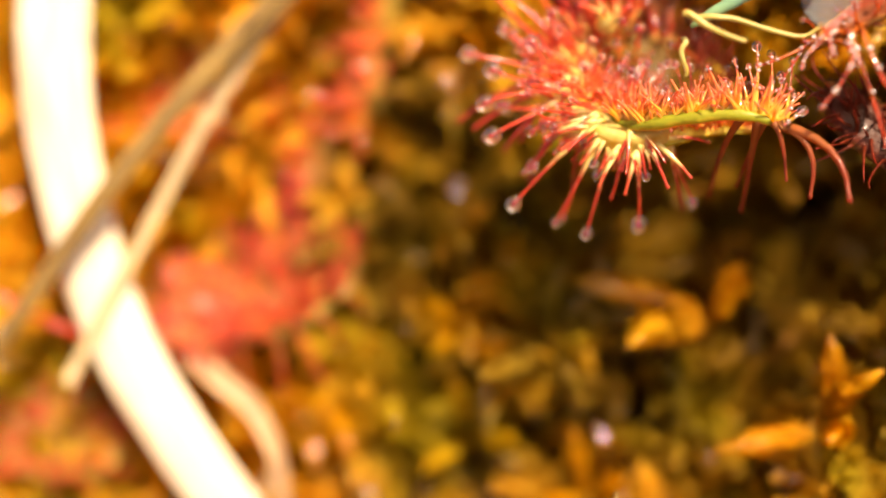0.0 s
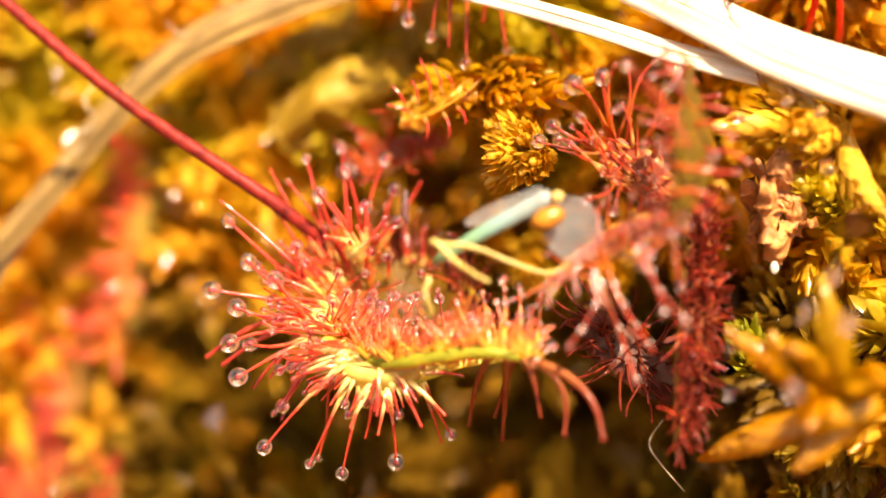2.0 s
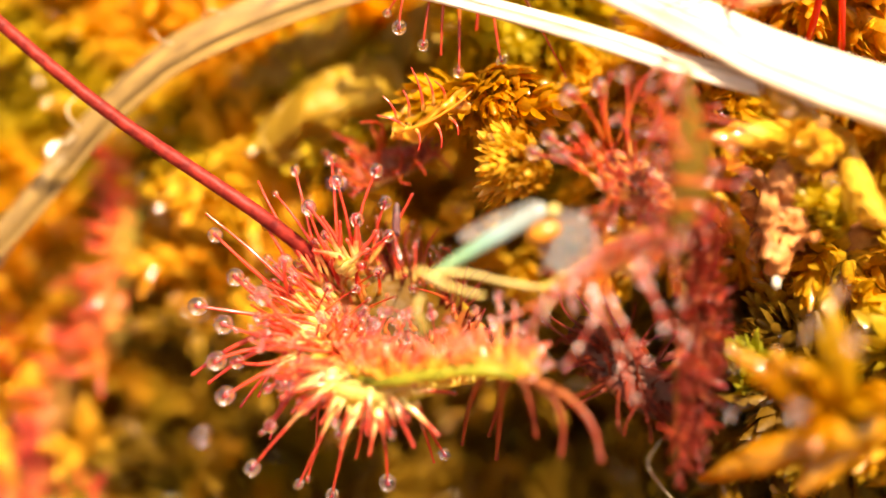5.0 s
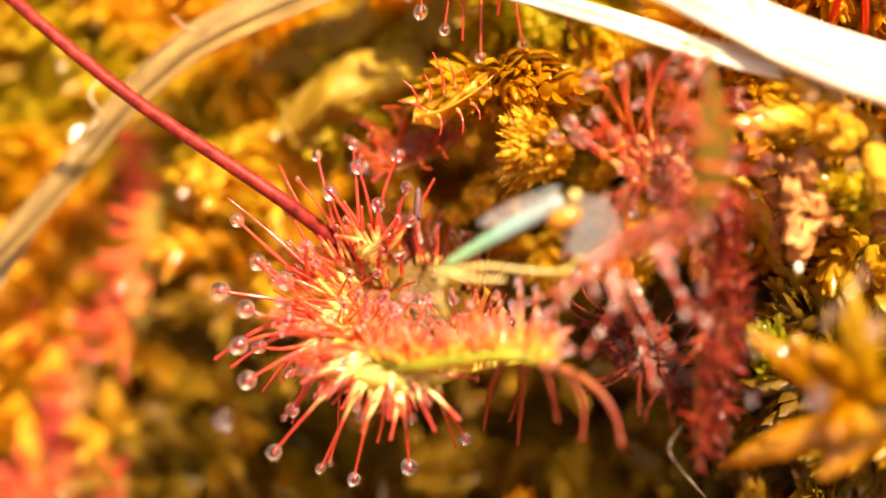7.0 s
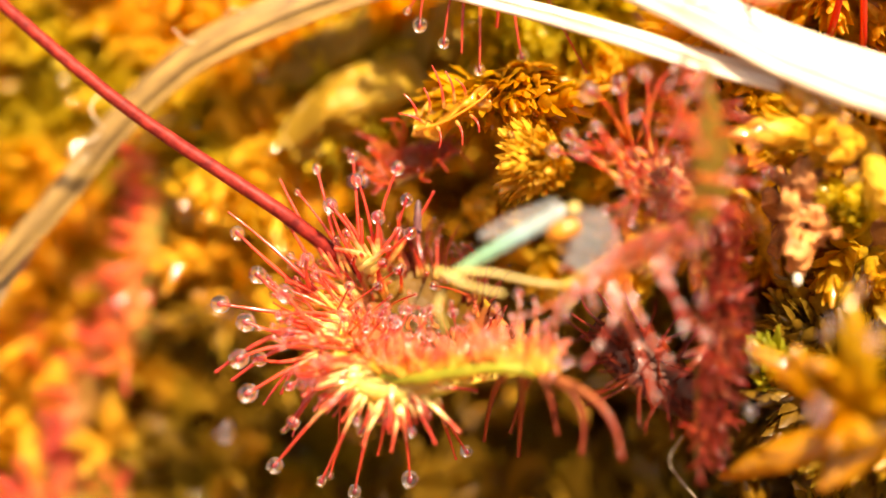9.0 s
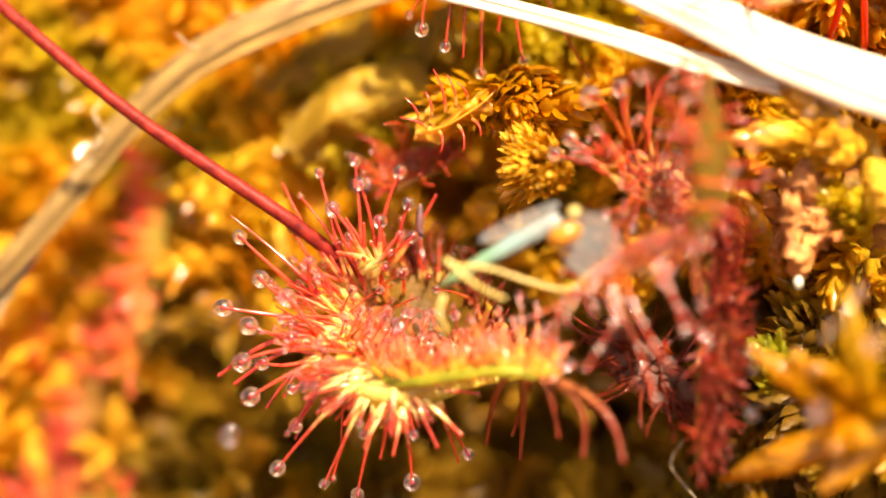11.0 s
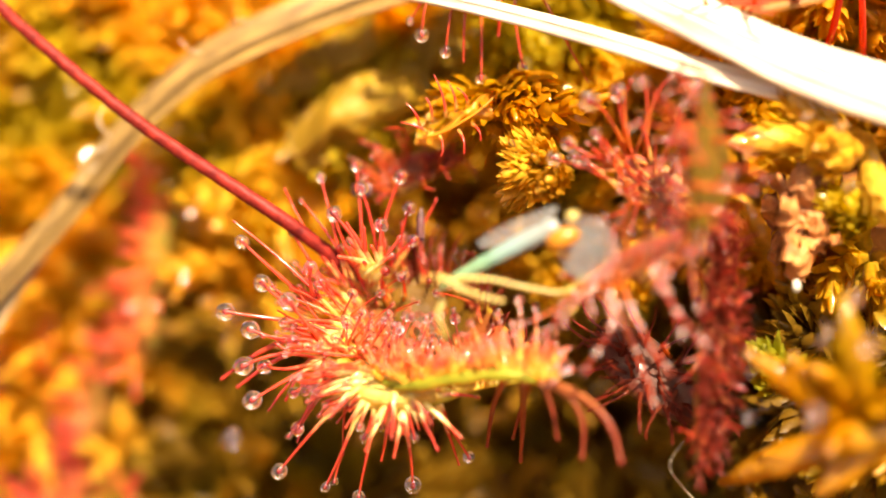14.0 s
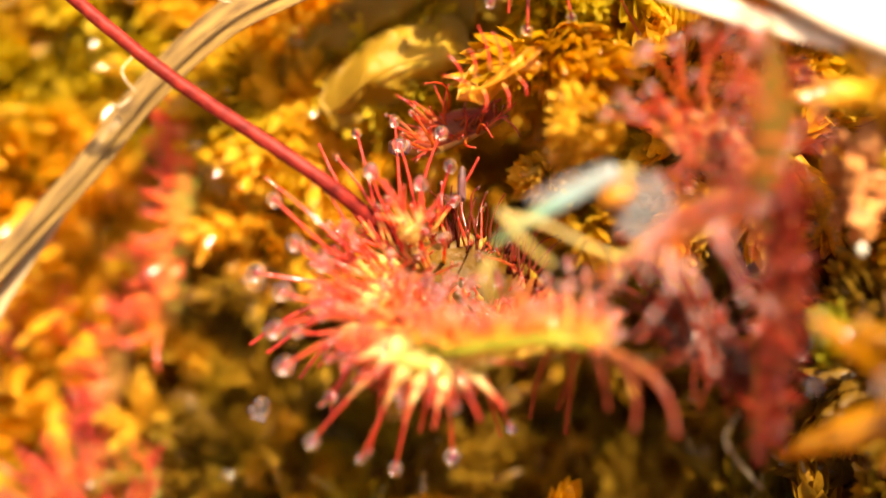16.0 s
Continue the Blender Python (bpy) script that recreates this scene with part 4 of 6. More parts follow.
        tentacle(ob, foot, t, (0.1, 0.1, 0.2), 0.055, STALK_FLUSH, drop, 7, 2)
    for k in range(170):
        i = rnd.uniform(0, 1) ** 0.85 * 42
        foot = line[int(i)].lerp(line[int(i) + 1], i % 1) + Vector((0, rnd.uniform(-0.02, 0.12), rnd.uniform(-0.1, 0.05)))
        way = Vector((rnd.gauss(0.0, 0.35) + 0.25 * (i / 21 - 1), rnd.uniform(0.35, 1.0), rnd.gauss(0.1, 0.4)))
        tentacle(ob, foot, foot + way.normalized() * rnd.uniform(0.4, 1.35), (0, 0.1, 0.1), rnd.uniform(0.04, 0.075), STALK_FLUSH, rnd.choice((0, 0, 0, 0.1)), 6)
    floor = [skin(0.1 * i, math.radians(9 * k)) for i in range(1, 11) for k in range(40)]
    drops = [((-1.26, -0.13, 1.4), 0.19), ((-1.86, 0.06, 1.4), 0.17), ((-2.05, -0.73, 1.6), 0.14), ((-1.62, -1.08, 1.6), 0.11), ((-0.78, -1.0, 1.6), 0.1), ((-0.12, -0.7, 1.8), 0.13), ((-0.4, -0.3, 1.4), 0.1)]
    drops += [((rnd.uniform(-3.6, 0.6), rnd.gauss(-1.75, 0.35), rnd.uniform(2.0, 3.0)), rnd.uniform(0.09, 0.19)) for _ in range(36)]
    for tip, drop in drops:
        t = Vector(tip) - b0
        foot = min(floor, key=lambda p: (p - t).length)
        tentacle(ob, foot, t, (0.05, 0.1, 0.1), 0.036, STALK_RED, max(drop, 0.155) if drop > 0.12 else drop, 6)
    scatter_hairs(ob, skin, 150, 0.72, 1.06, 0.8, 0.05, STALK_PINK, 0.1, (0, 0.45, 0.8), 0.08, 31, (math.radians(215), math.radians(352)), 0.25)
    scatter_hairs(ob, skin, 60, 0.45, 0.9, 0.6, 0.055, STALK_PINK, 0.15, (0, 0.7, 0.5), 0.12, 21, (math.radians(165), math.radians(370)))
    scatter_hairs(ob, skin, 64, 0.85, 1.2, 1.9, 0.062, STALK_GOLD, 0.9, (-0.4, 0.0, 0.25), 0.15, 24, (math.radians(140), math.radians(236)))
    scatter_hairs(ob, skin, 56, 0.1, 0.65, 0.7, 0.055, STALK_PINK, 0.1, (0, 0.6, 0.6), 0.16, 25, (math.radians(165), math.radians(375)))
    scatter_hairs(ob, skin, 24, 0.1, 0.85, 0.5, 0.05, STALK_PINK, 0.3, (0, 0.6, 0.6), 0.12, 22)
    scatter_hairs(ob, skin, 40, 0.3, 0.98, 0.3, 0.042, STALK_RED, -0.1, (0, 0.5, 0.75), 0.1, 26, (math.radians(20), math.radians(165)))
    scatter_hairs(ob, skin, 30, 0.15, 0.95, 0.7, 0.05, STALK_RED, 0.1, (0, 0.6, 0.65), 0.15, 29, (math.radians(-75), math.radians(55)))
    scatter_hairs(ob, skin, 20, 0.88, 1.0, 0.7, 0.045, STALK_SHADED, 0.3, (0.1, 0.6, 0.6), 0.15, 28, (math.radians(-5), math.radians(85)))
    scatter_hairs(ob, skin, 44, 0.0, 0.5, 0.8, 0.05, STALK_PINK, 0.1, (0, 0.5, 0.7), 0.16, 27)
    scatter_hairs(ob, skin, 26, 0.85, 1.0, 1.4, 0.05, STALK_ORANGE, 0.8, (-0.1, 0.7, 0.3), 0.12, 23, (math.radians(85), math.radians(180)))
    return ob


great_leaf()


def side_leaf(base, axes, size, sunk, hairs, label, blade, seed, fringe=None, tails=(), stalk=()):
    """Another sundew leaf: a cup, its hairs in rows, some single long ones, and its stalk."""
    ob = thing("sundew_leaf", base, label, "plant", "sundew leaves")
    b0 = Vector(base)
    skin, v, f, u = cup(*axes, *size, sunk, 0.8, 0.1, 8, 28, 1.15, seed)
    part("blade", mesh_of("blade", v, f, blade, u), ob)
    for n, (count, inner, outer, length, thick, mat, out, dew, *loose) in enumerate(hairs):
        scatter_hairs(ob, skin, count, inner, outer, length, thick, mat, out, axes[2], dew, seed + n, jitter=loose[0] if loose else 0.35)
    rnd = random.Random(seed)
    for tip, fat, dew, *more in tails:
        t, chain = Vector(tip) - b0, more[0] if more else 0
        tentacle(ob, skin(1.05, near_rim(skin, t)), t, (rnd.uniform(-0.6, 0.6) * (1 + 0.4 * chain), rnd.uniform(-0.2, 0.8) * (1 + 0.2 * chain), rnd.uniform(0.1, 0.8)), fat, STALK_TIPPED, dew, 7, chain)
    if stalk:
        stem(ob, [Vector(q) - b0 for q in stalk], 0.3, 0.34, PETIOLE)
    return ob


def broad_leaf(first, middle, last, mat, label):
    """A smooth leaf that lies folded over the moss, with a faint midrib."""
    ob = thing("broad_leaf", first[0], label, "leaf", "broad leaves in the moss")
    b0 = Vector(first[0])
    v, f, u = lobe([[Vector(q) - b0 for q in row] for row in (first, middle, last)], 30, 11, 0.12)
    wavy = [p + Vector((0.5 * noise.noise(p * 0.9), 0.5 * noise.noise(p * 0.9 + Vector((7, 0, 0))), 0.8 * noise.noise(p * 0.8) + 0.2 * noise.noise(p * 2.4))) for p in v]
    part("blade", mesh_of("blade", wavy, f, mat, u), ob)
    stem(ob, [Vector(q) - b0 + Vector((0, 0, 0.06)) for q in middle], 0.07, 0.03, mat, "midrib", n=24)
    return ob


# the folded leaf full of hairs
side_leaf((-15.2, -10.54, -7.2), ((0.93, 0.36, 0.1), (-0.2, 0.75, -0.5), (-0.35, 0.62, 0.7)), (3.2, 1.7), 0.9,
    ((200, 0.1, 1.1, 1.7, 0.065, STALK_CRIMSON, 0.7, 0.0), (70, 0.3, 1.1, 1.5, 0.06, STALK_PINK, 0.6, 0.07)),
    "folded sundew leaf crowded with crimson hairs", BLADE_GOLD, 31,
    tails=(((-15.92, -14.44, -6.4), 0.085, 0.09), ((-14.59, -14.65, -6.2), 0.085, 0.1), ((-13.05, -13.93, -6.2), 0.1, 0.1), ((-12.33, -12.7, -6.4), 0.08, 0.1), ((-11.31, -11.37, -6.8), 0.06, 0.08)))
side_leaf((-18.07, -11.47, -7), ((0.8, -0.5, 0.1), (0.5, 0.8, -0.3), (-0.45, 0.2, 0.85)), (1.6, 1.5), -0.9,
    ((90, 0.2, 1.1, 0.9, 0.06, STALK_CRIMSON, 0.9, 0.0), (60, 0.2, 1.1, 1.0, 0.06, STALK_PINK, 0.9, 0.07)),
    "curled-in sundew leaf end with matted pink hairs", BLADE_RED, 37)
# narrow leaf seen edge-on
side_leaf((-11.25, 0.17, -7.4), ((0.15, 1, 0.1), (0.5, -0.1, -0.8), (-0.85, 0.1, 0.45)), (3.6, 0.45), 0.4,
    ((130, 0.2, 1.1, 1.7, 0.09, STALK_PINK, 0.35, 0.06),),
    "narrow upright sundew leaf with fine scarlet hairs", BLADE_GOLD, 41)
side_leaf((-13.66, -4.71, -8.1), ((0.3, 1, 0.1), (0.5, -0.1, -0.8), (-0.75, 0.2, 0.6)), (2.2, 0.5), 0.4,
    ((80, 0.4, 1.1, 1.5, 0.06, STALK_CRIMSON, 0.6, 0.06),),
    "small sundew leaf with curling pink hairs", BLADE_RED, 43)
side_leaf((-19.28, -2.66, -9.4), ((1, 0.2, 0.1), (-0.2, 0.9, -0.3), (0.0, 0.3, 0.95)), (2.6, 2.0), 0.6,
    ((110, 0.3, 1.1, 2.0, 0.09, STALK_PINK, 1.0, 0.1),),
    "pink spreading sundew leaf low in the moss", BLADE_RED, 47)
side_leaf((-24.31, -17.4, -7.9), ((1, -0.05, 0.1), (0.1, 0.8, -0.55), (0.0, 0.6, 0.75)), (2.4, 1.6), 0.8,
    ((90, 0.4, 1.1, 1.8, 0.06, STALK_CRIMSON, 0.8, 0.07), (26, 0.9, 1.1, 2.2, 0.07, STALK_GOLD, 1.1, 0.0)),
    "sundew leaf with orange foot hairs and red tips", BLADE_GOLD, 53,
    tails=(((-25.13, -19.86, -7.6), 0.08, 0.0), ((-24.11, -19.56, -7.6), 0.08, 0.0), ((-23.08, -19.45, -7.6), 0.08, 0.0)))
# the leaf behind the reed's end, with its olive rim
side_leaf((7.77, 2.97, 6.8), ((0.12, 1, -0.1), (0.35, -0.1, -0.93), (-0.93, 0.2, 0.35)), (2.5, 0.62), 0.9,
    ((18, 0.2, 1.1, 1.9, 0.05, STALK_TIPPED, 1.0, 0.14, 0.8), (34, 0.3, 1.1, 1.3, 0.045, STALK_RED, 0.7, 0.14, 1.0)),
    "upright sundew leaf with olive rim and pink dewy hairs", BLADE_OLIVE, 59,
    tails=(((9.29, 3.54, 7.2), 0.08, 0.14), ((9.68, 4.12, 6.8), 0.07, 0.12), ((9.39, 2.4, 7.4), 0.08, 0.13), ((8.91, 1.34, 7.8), 0.09, 0.0), ((9.77, 2.78, 7), 0.07, 0.12), ((7.19, 5.94, 6.2), 0.07, 0.12), ((7.96, 5.46, 6.2), 0.08, 0.1)))
side_leaf((6.9, 2.65, 3.6), ((0.75, -0.6, 0.1), (0.5, 0.6, -0.3), (-0.45, 0.5, 0.74)), (1.5, 0.8), 0.4,
    ((34, 0.1, 1.1, 1.5, 0.05, STALK_FOOTED, 0.9, 0.14, 0.6), (24, 0.1, 1.0, 0.9, 0.05, STALK_FOOTED, 0.6, 0.15, 0.9)),
    "small sundew leaf with pale-footed hairs and dewdrops", BLADE_RED, 83,
    tails=(((4.83, 5.33, 4.4), 0.075, 0.33), ((5.69, 5.55, 4.4), 0.08, 0.27), ((4.2, 4.05, 3.8), 0.06, 0.26), ((3.74, 3.6, 3.6), 0.055, 0.24), ((4.37, 3.65, 3.8), 0.055, 0.2), ((6.5, 6.07, 4), 0.06, 0.13), ((6.11, 6.02, 4), 0.06, 0.11), ((7.62, 5.03, 4.6), 0.085, 0.16), ((7.37, 6.14, 4.2), 0.07, 0.12), ((8.19, 5.82, 4.6), 0.07, 0.14), ((5.05, 4.28, 4.2), 0.06, 0.16), ((6.98, 3.42, 5), 0.075, 0.19), ((5.23, 1.68, 5), 0.06, 0.2), ((6.56, 1.11, 5.5), 0.06, 0.19), ((7.81, 0.57, 5.6), 0.06, 0.2), ((6.02, 1.33, 5), 0.06, 0.16), ((6.81, -0.07, 5.6), 0.09, 0.16)))
# long hairs over the dark hollow
side_leaf((5.8, 0.3, 6.0), ((0.9, 0.5, 0.2), (-0.3, 0.6, -0.6), (-0.2, 0.5, 0.8)), (1.7, 0.5), 0.4,
    ((22, 0.1, 1.1, 1.1, 0.04, STALK_TIPPED, 0.8, 0.13, 0.9),),
    "small sundew leaf with thick red hairs over the hollow", BLADE_RED, 61,
    tails=(((7.2, -1.9, 7.5), 0.061, 0.15, 6), ((6.9, -3.0, 7.0), 0.072, 0.0, 4), ((6.5, -4.0, 6.5), 0.072, 0.12, 3), ((5.3, -1.5, 7.5), 0.072, 0.14, 5), ((4.4, -2.9, 7.0), 0.065, 0.14, 6), ((4.6, -1.2, 7.0), 0.065, 0.15, 5), ((6.7, -0.4, 7.0), 0.072, 0.17, 4), ((7.5, 0.6, 8.0), 0.058, 0.17, 3), ((3.3, -2.0, 5.5), 0.058, 0.14, 5), ((7.9, -2.2, 7.6), 0.055, 0.13, 6), ((3.8, -1.6, 6.2), 0.05, 0.13, 5), ((2.5, -1.6, 5.6), 0.05, 0.12, 4), ((4.2, -0.8, 6.6), 0.05, 0.14, 4)))
# the shaggy red column; its shade is put into the dark hair colour
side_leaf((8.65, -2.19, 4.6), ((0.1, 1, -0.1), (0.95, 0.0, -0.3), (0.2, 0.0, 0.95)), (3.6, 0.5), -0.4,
    ((360, 0.1, 1.1, 0.75, 0.045, STALK_SHADED, 0.7, 0.0, 0.5), (50, 0.2, 1.1, 0.9, 0.04, STALK_RED, 0.6, 0.08, 0.6)),
    "hanging sundew leaf shaggy with red hairs darkened for shade", BLADE_RED, 67)
# leaf added to fill the hollow; skin and hairs carry its shade as colour
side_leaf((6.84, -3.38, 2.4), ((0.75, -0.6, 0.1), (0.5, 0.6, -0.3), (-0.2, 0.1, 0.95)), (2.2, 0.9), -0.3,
    ((60, 0.1, 1.1, 1.5, 0.045, STALK_SHADED, 0.9, 0.0, 0.5),),
    "added sundew leaf deep in the hollow, coloured dark for shade", BLADE_SHADED, 89,
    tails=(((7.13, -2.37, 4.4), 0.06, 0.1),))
# the leaf behind the great one
side_leaf((-1.03, 3.61, -2), ((0.9, 0.3, 0), (-0.2, 0.7, -0.6), (-0.1, 0.5, 0.85)), (1.5, 0.7), 0.4,
    ((60, 0.1, 1.1, 1.2, 0.04, STALK_RED, 0.8, 0.07, 0.5),),
    "dull red sundew leaf in the shade of the moss", BLADE_RED, 71,
    tails=(((-2.36, 3.97, -0.6), 0.05, 0.12), ((-1.86, 4.93, -0.4), 0.05, 0.0), ((-2.64, 3.23, -0.4), 0.05, 0.14), ((-0.32, 2.84, -0.6), 0.05, 0.0), ((0.26, 3.24, -0.8), 0.05, 0.0)))
broad_leaf(((-5.67, 5.46, -4.7), (-4.47, 6.54, -4.2), (-2.82, 7.36, -4.2), (-0.97, 7.83, -4.7)), ((-5.27, 4.24, -3.8), (-3.78, 5.4, -3), (-2.16, 6.1, -3), (-0.34, 6.49, -3.8)), ((-4.96, 3.49, -5), (-3.46, 4.39, -4.4), (-1.8, 5.2, -4.4), (-0.15, 5.75, -4.8)), LEAF_OLIVE, "broad pale olive leaf folded behind the sundew")
broad_leaf(((-7.41, 6.76, -6.2), (-6.06, 7.96, -5.6), (-4.36, 8.77, -5.4), (-2.68, 9.43, -5.6)), ((-6.89, 5.83, -5.4), (-5.55, 7, -4.6), (-3.87, 7.8, -4.4), (-2.23, 8.47, -4.8)), ((-6.35, 5.16, -6.2), (-5.01, 6.37, -5.6), (-3.31, 7.29, -5.4), (-1.84, 7.97, -5.8)), LEAF_OLIVE, "long yellow-olive leaf under the arching straw")
broad_leaf(((-1.84, 8.38, -5.7), (-0.97, 9.13, -5), (0.28, 9.92, -4.8)), ((-1.19, 7.01, -4.8), (-0.14, 7.95, -4), (1.1, 9.2, -4.2)), ((-0.58, 6.27, -5.8), (0.59, 7.16, -5.2), (1.74, 8.51, -5.2)), LEAF_OLIVE, "broad green leaf under the hanging hairs")
amber_blade = broad_leaf(((-0.84, 4.79, -0.4), (0.13, 5.09, 0.2), (1.09, 5.66, 0.6), (1.75, 6.27, 0.6)), ((-0.77, 4.52, 0.1), (0.23, 4.78, 0.7), (1.25, 5.35, 1.1), (1.97, 6.0, 1.0)), ((-0.63, 4.36, -0.4), (0.38, 4.53, 0.0), (1.49, 5.07, 0.4), (2.18, 5.75, 0.4)), LEAF_AMBER, "curved amber leaf with small red hairs on it")
for foot, tip in (((-0.67, 4.88, 0.9), (-1.08, 5.61, 1.2)), ((-0.29, 5.03, 0.9), (-0.44, 5.8, 1.2)), ((0.2, 5.22, 0.9), (-0.17, 6.55, 1.2)), ((0.54, 5.37, 0.9), (0.28, 6.36, 1.2)), ((-0.43, 4.69, 0.9), (-1.26, 5.01, 1.2)), ((0.92, 5.63, 0.9), (0.62, 6.13, 1.2)), ((-0.03, 4.58, 0.9), (0.05, 3.92, 1.2)), ((0.61, 4.77, 0.9), (0.8, 4.01, 1.2)), ((1.08, 4.97, 0.9), (1.36, 4.44, 1.2))):
    base = Vector((-0.84, 4.79, -0.4))
    tentacle(amber_blade, Vector(foot) - base, Vector(tip) - base, (0.15, 0.05, 0.3), 0.042, STALK_ORANGE, 0.0, 6)
# the leaf above, whose hairs hang into view
side_leaf((1.5, 10.4, 0.0), ((1, -0.1, 0), (0.1, 0.8, -0.5), (0.0, 0.55, 0.8)), (2.2, 0.8), 0.4,
    ((40, 0.4, 1.1, 1.2, 0.06, STALK_RED, 0.6, 0.1),),
    "sundew leaf with hanging red dewy hairs", BLADE, 73,
    tails=(((-0.6, 8.1, 0.6), 0.06, 0.24), ((0.2, 7.5, 0.6), 0.06, 0.19), ((1.4, 6.6, 0.6), 0.07, 0.2), ((2.8, 7.0, 0.6), 0.07, 0.17), ((5.0, 6.5, 0.2), 0.05, 0.08), ((0.8, 7.2, 0.5), 0.07, 0.0), ((2.0, 8.1, 0.5), 0.1, 0.0), ((-1.0, 8.6, 0.3), 0.05, 0.15)))
side_leaf((10.4, 9.6, 3.0), ((1, 0.1, 0), (0.1, 0.8, -0.5), (0.0, 0.55, 0.8)), (2.6, 1.5), 0.6,
    ((40, 0.4, 1.1, 1.6, 0.06, STALK_RED, 0.6, 0.1),),
    "sundew leaf half hidden by the bleached reed", BLADE_RED, 79)


def red_stem(points, label, r=0.2):
    ob = thing("sundew_stalk", points[0], label, "plant stalk", "bare sundew stalks")
    stem(ob, [Vector(q) - Vector(points[0]) for q in points], r, r * 0.85, STALK_ORANGE, "stalk")


red_stem(((13.1, 6.5, -2.0), (13.1, 7.7, 1.0), (13.1, 9.2, 3.0)), "thin red sundew stalk beside the reed", 0.13)
red_stem(((14.9, 6.1, -2.0), (14.2, 7.7, 1.0), (13.7, 9.6, 3.0)), "thin red upright sundew stalk", 0.13)
red_stem(((-27.5, -10.5, -5.0), (-25.2, -11.7, -5.2), (-23.0, -12.6, -5.5), (-22.3, -13.3, -8.5)), "thin dark red stalk running under the straws", 0.14)


# ---- dead grass ----
def grass_blade(name, points, widths, up, mat, label, thick=0.12, ribs=3, curl=0.15, seed=1, n=40):
    ob = thing(name, points[0], label, "dead grass", "dead grass blades")
    line = [p - Vector(points[0]) for p in spline(points, n)]
    wide = [widths[0] + (widths[1] - widths[0]) * i / (n - 1) for i in range(n)]
    v, f, u = strap(line, wide, up, thick, ribs, curl, seed)
    part("blade", mesh_of("blade", v, f, mat, u), ob)
    if ribs > 1:
        raised = [p + Vector(up).normalized() * (thick + 0.02) for p in line]
        v, f, u = strap(raised, [0.12 * w for w in wide], up, 0.05, 1, 0.0, seed + 1)
        part("midrib", mesh_of("midrib", v, f, mat, u), ob)
    return ob


def fibre(ob, points, r=0.035):
    base = ob.matrix_basis.inverted() @ FLANK
    stem(ob, [(base @ (Vector(q) * MM)) / MM for q in points], r, r * 0.6, FIBRE, "fibre", "loose pale fibre", 5, 14)


grass_blade("bleached_reed", ((-22.8, 6.8, -6.0), (-24.3, 2.1, -5.5), (-24.2, -2.4, -5.2), (-23.3, -6.9, -5.2), (-21.4, -12.3, -5.4), (-18.6, -16.7, -5.6), (-14.8, -21.7, -6.2)), (3.1, 2.3), (0.1, 0.2, 1), REED, "broad bleached white reed blade lying on the moss", 0.2, 4, -0.12, 3)
grass_blade("bleached_reed", ((2.2, 11.9, 1.5), (5.4, 9.6, 3.0), (8.6, 7.9, 4.0), (11.3, 6.5, 4.6), (14.7, 5.3, 4.8), (19.9, 4.0, 4.0)), (1.1, 2.3), (0.0, 0.3, 1), REED, "broad bleached white reed blade over the moss", 0.2, 3, -0.12, 4)
grass_blade("bleached_reed", ((-1.5, 9.7, 0.0), (1.5, 8.8, 1.6), (5.1, 7.6, 3.0), (8.2, 6.5, 3.7), (10.9, 5.8, 3.9), (14.0, 5.2, 3.6)), (0.55, 0.9), (0.0, 0.3, 1), REED, "narrow bleached reed blade beside the broad one", 0.12, 2, -0.1, 5)
arch = grass_blade("dry_straw", ((1.2, 10.9, -3.0), (-2.8, 9.8, -2.6), (-6.2, 8.5, -2.6), (-9.0, 7.1, -3.0), (-11.7, 4.7, -3.6), (-13.9, 2.0, -3.7), (-17.2, -1.5, -4.0), (-21.3, -6.6, -3.9), (-25.3, -12.6, -4.0), (-27.8, -15.7, -4.4)), (2.3, 0.75), (-0.4, 0.5, 0.8), STRAW, "arching dry brown straw with frayed edge", 0.1, 3, 0.2, 6, 60)
grass_blade("dry_straw", ((-12.7, 4.1, -3.9), (-14.5, 1.4, -4.2), (-17.1, -2.6, -4.4), (-19.6, -7.4, -4.7), (-23.1, -14.6, -5.0)), (0.75, 0.6), (-0.3, 0.4, 0.8), STRAW_PALE, "pale dry straw split from the arching one", 0.12, 2, 0.15, 7)
for pts in (
    ((-18.6, -2.8, -4.2), (-18.0, -3.4, -3.8), (-17.4, -3.9, -3.8), (-17.0, -3.5, -4.0), (-17.5, -2.6, -4.2)),
    ((-18.2, -3.1, -4.2), (-17.7, -2.7, -3.8), (-17.2, -2.6, -4.0)),
    ((-8.6, 7.9, -2.4), (-8.9, 7.9, -2.0), (-9.3, 8.3, -1.9)),
    ((-7.6, 8.8, -2.4), (-7.2, 9.0, -1.9), (-6.8, 8.9, -2.2)),
    ((-12.0, 4.9, -3.2), (-12.3, 5.3, -2.8), (-12.4, 5.7, -2.9), (-12.1, 6.2, -3.3)),
    ((-12.2, 4.7, -3.2), (-12.5, 4.4, -2.9), (-12.8, 4.5, -3.0)),
):
    fibre(arch, pts)
curled = grass_blade("curled_blade", ((-18.5, -13.3, -6.6), (-17.1, -14.2, -6.0), (-15.7, -15.3, -5.8), (-14.7, -17.0, -5.8), (-14.3, -19.4, -6.4)), (1.0, 0.55), (-0.2, 0.3, 1), STRAW_BROWN, "curled brown dead blade on the moss", 0.1, 2, 0.3, 8)
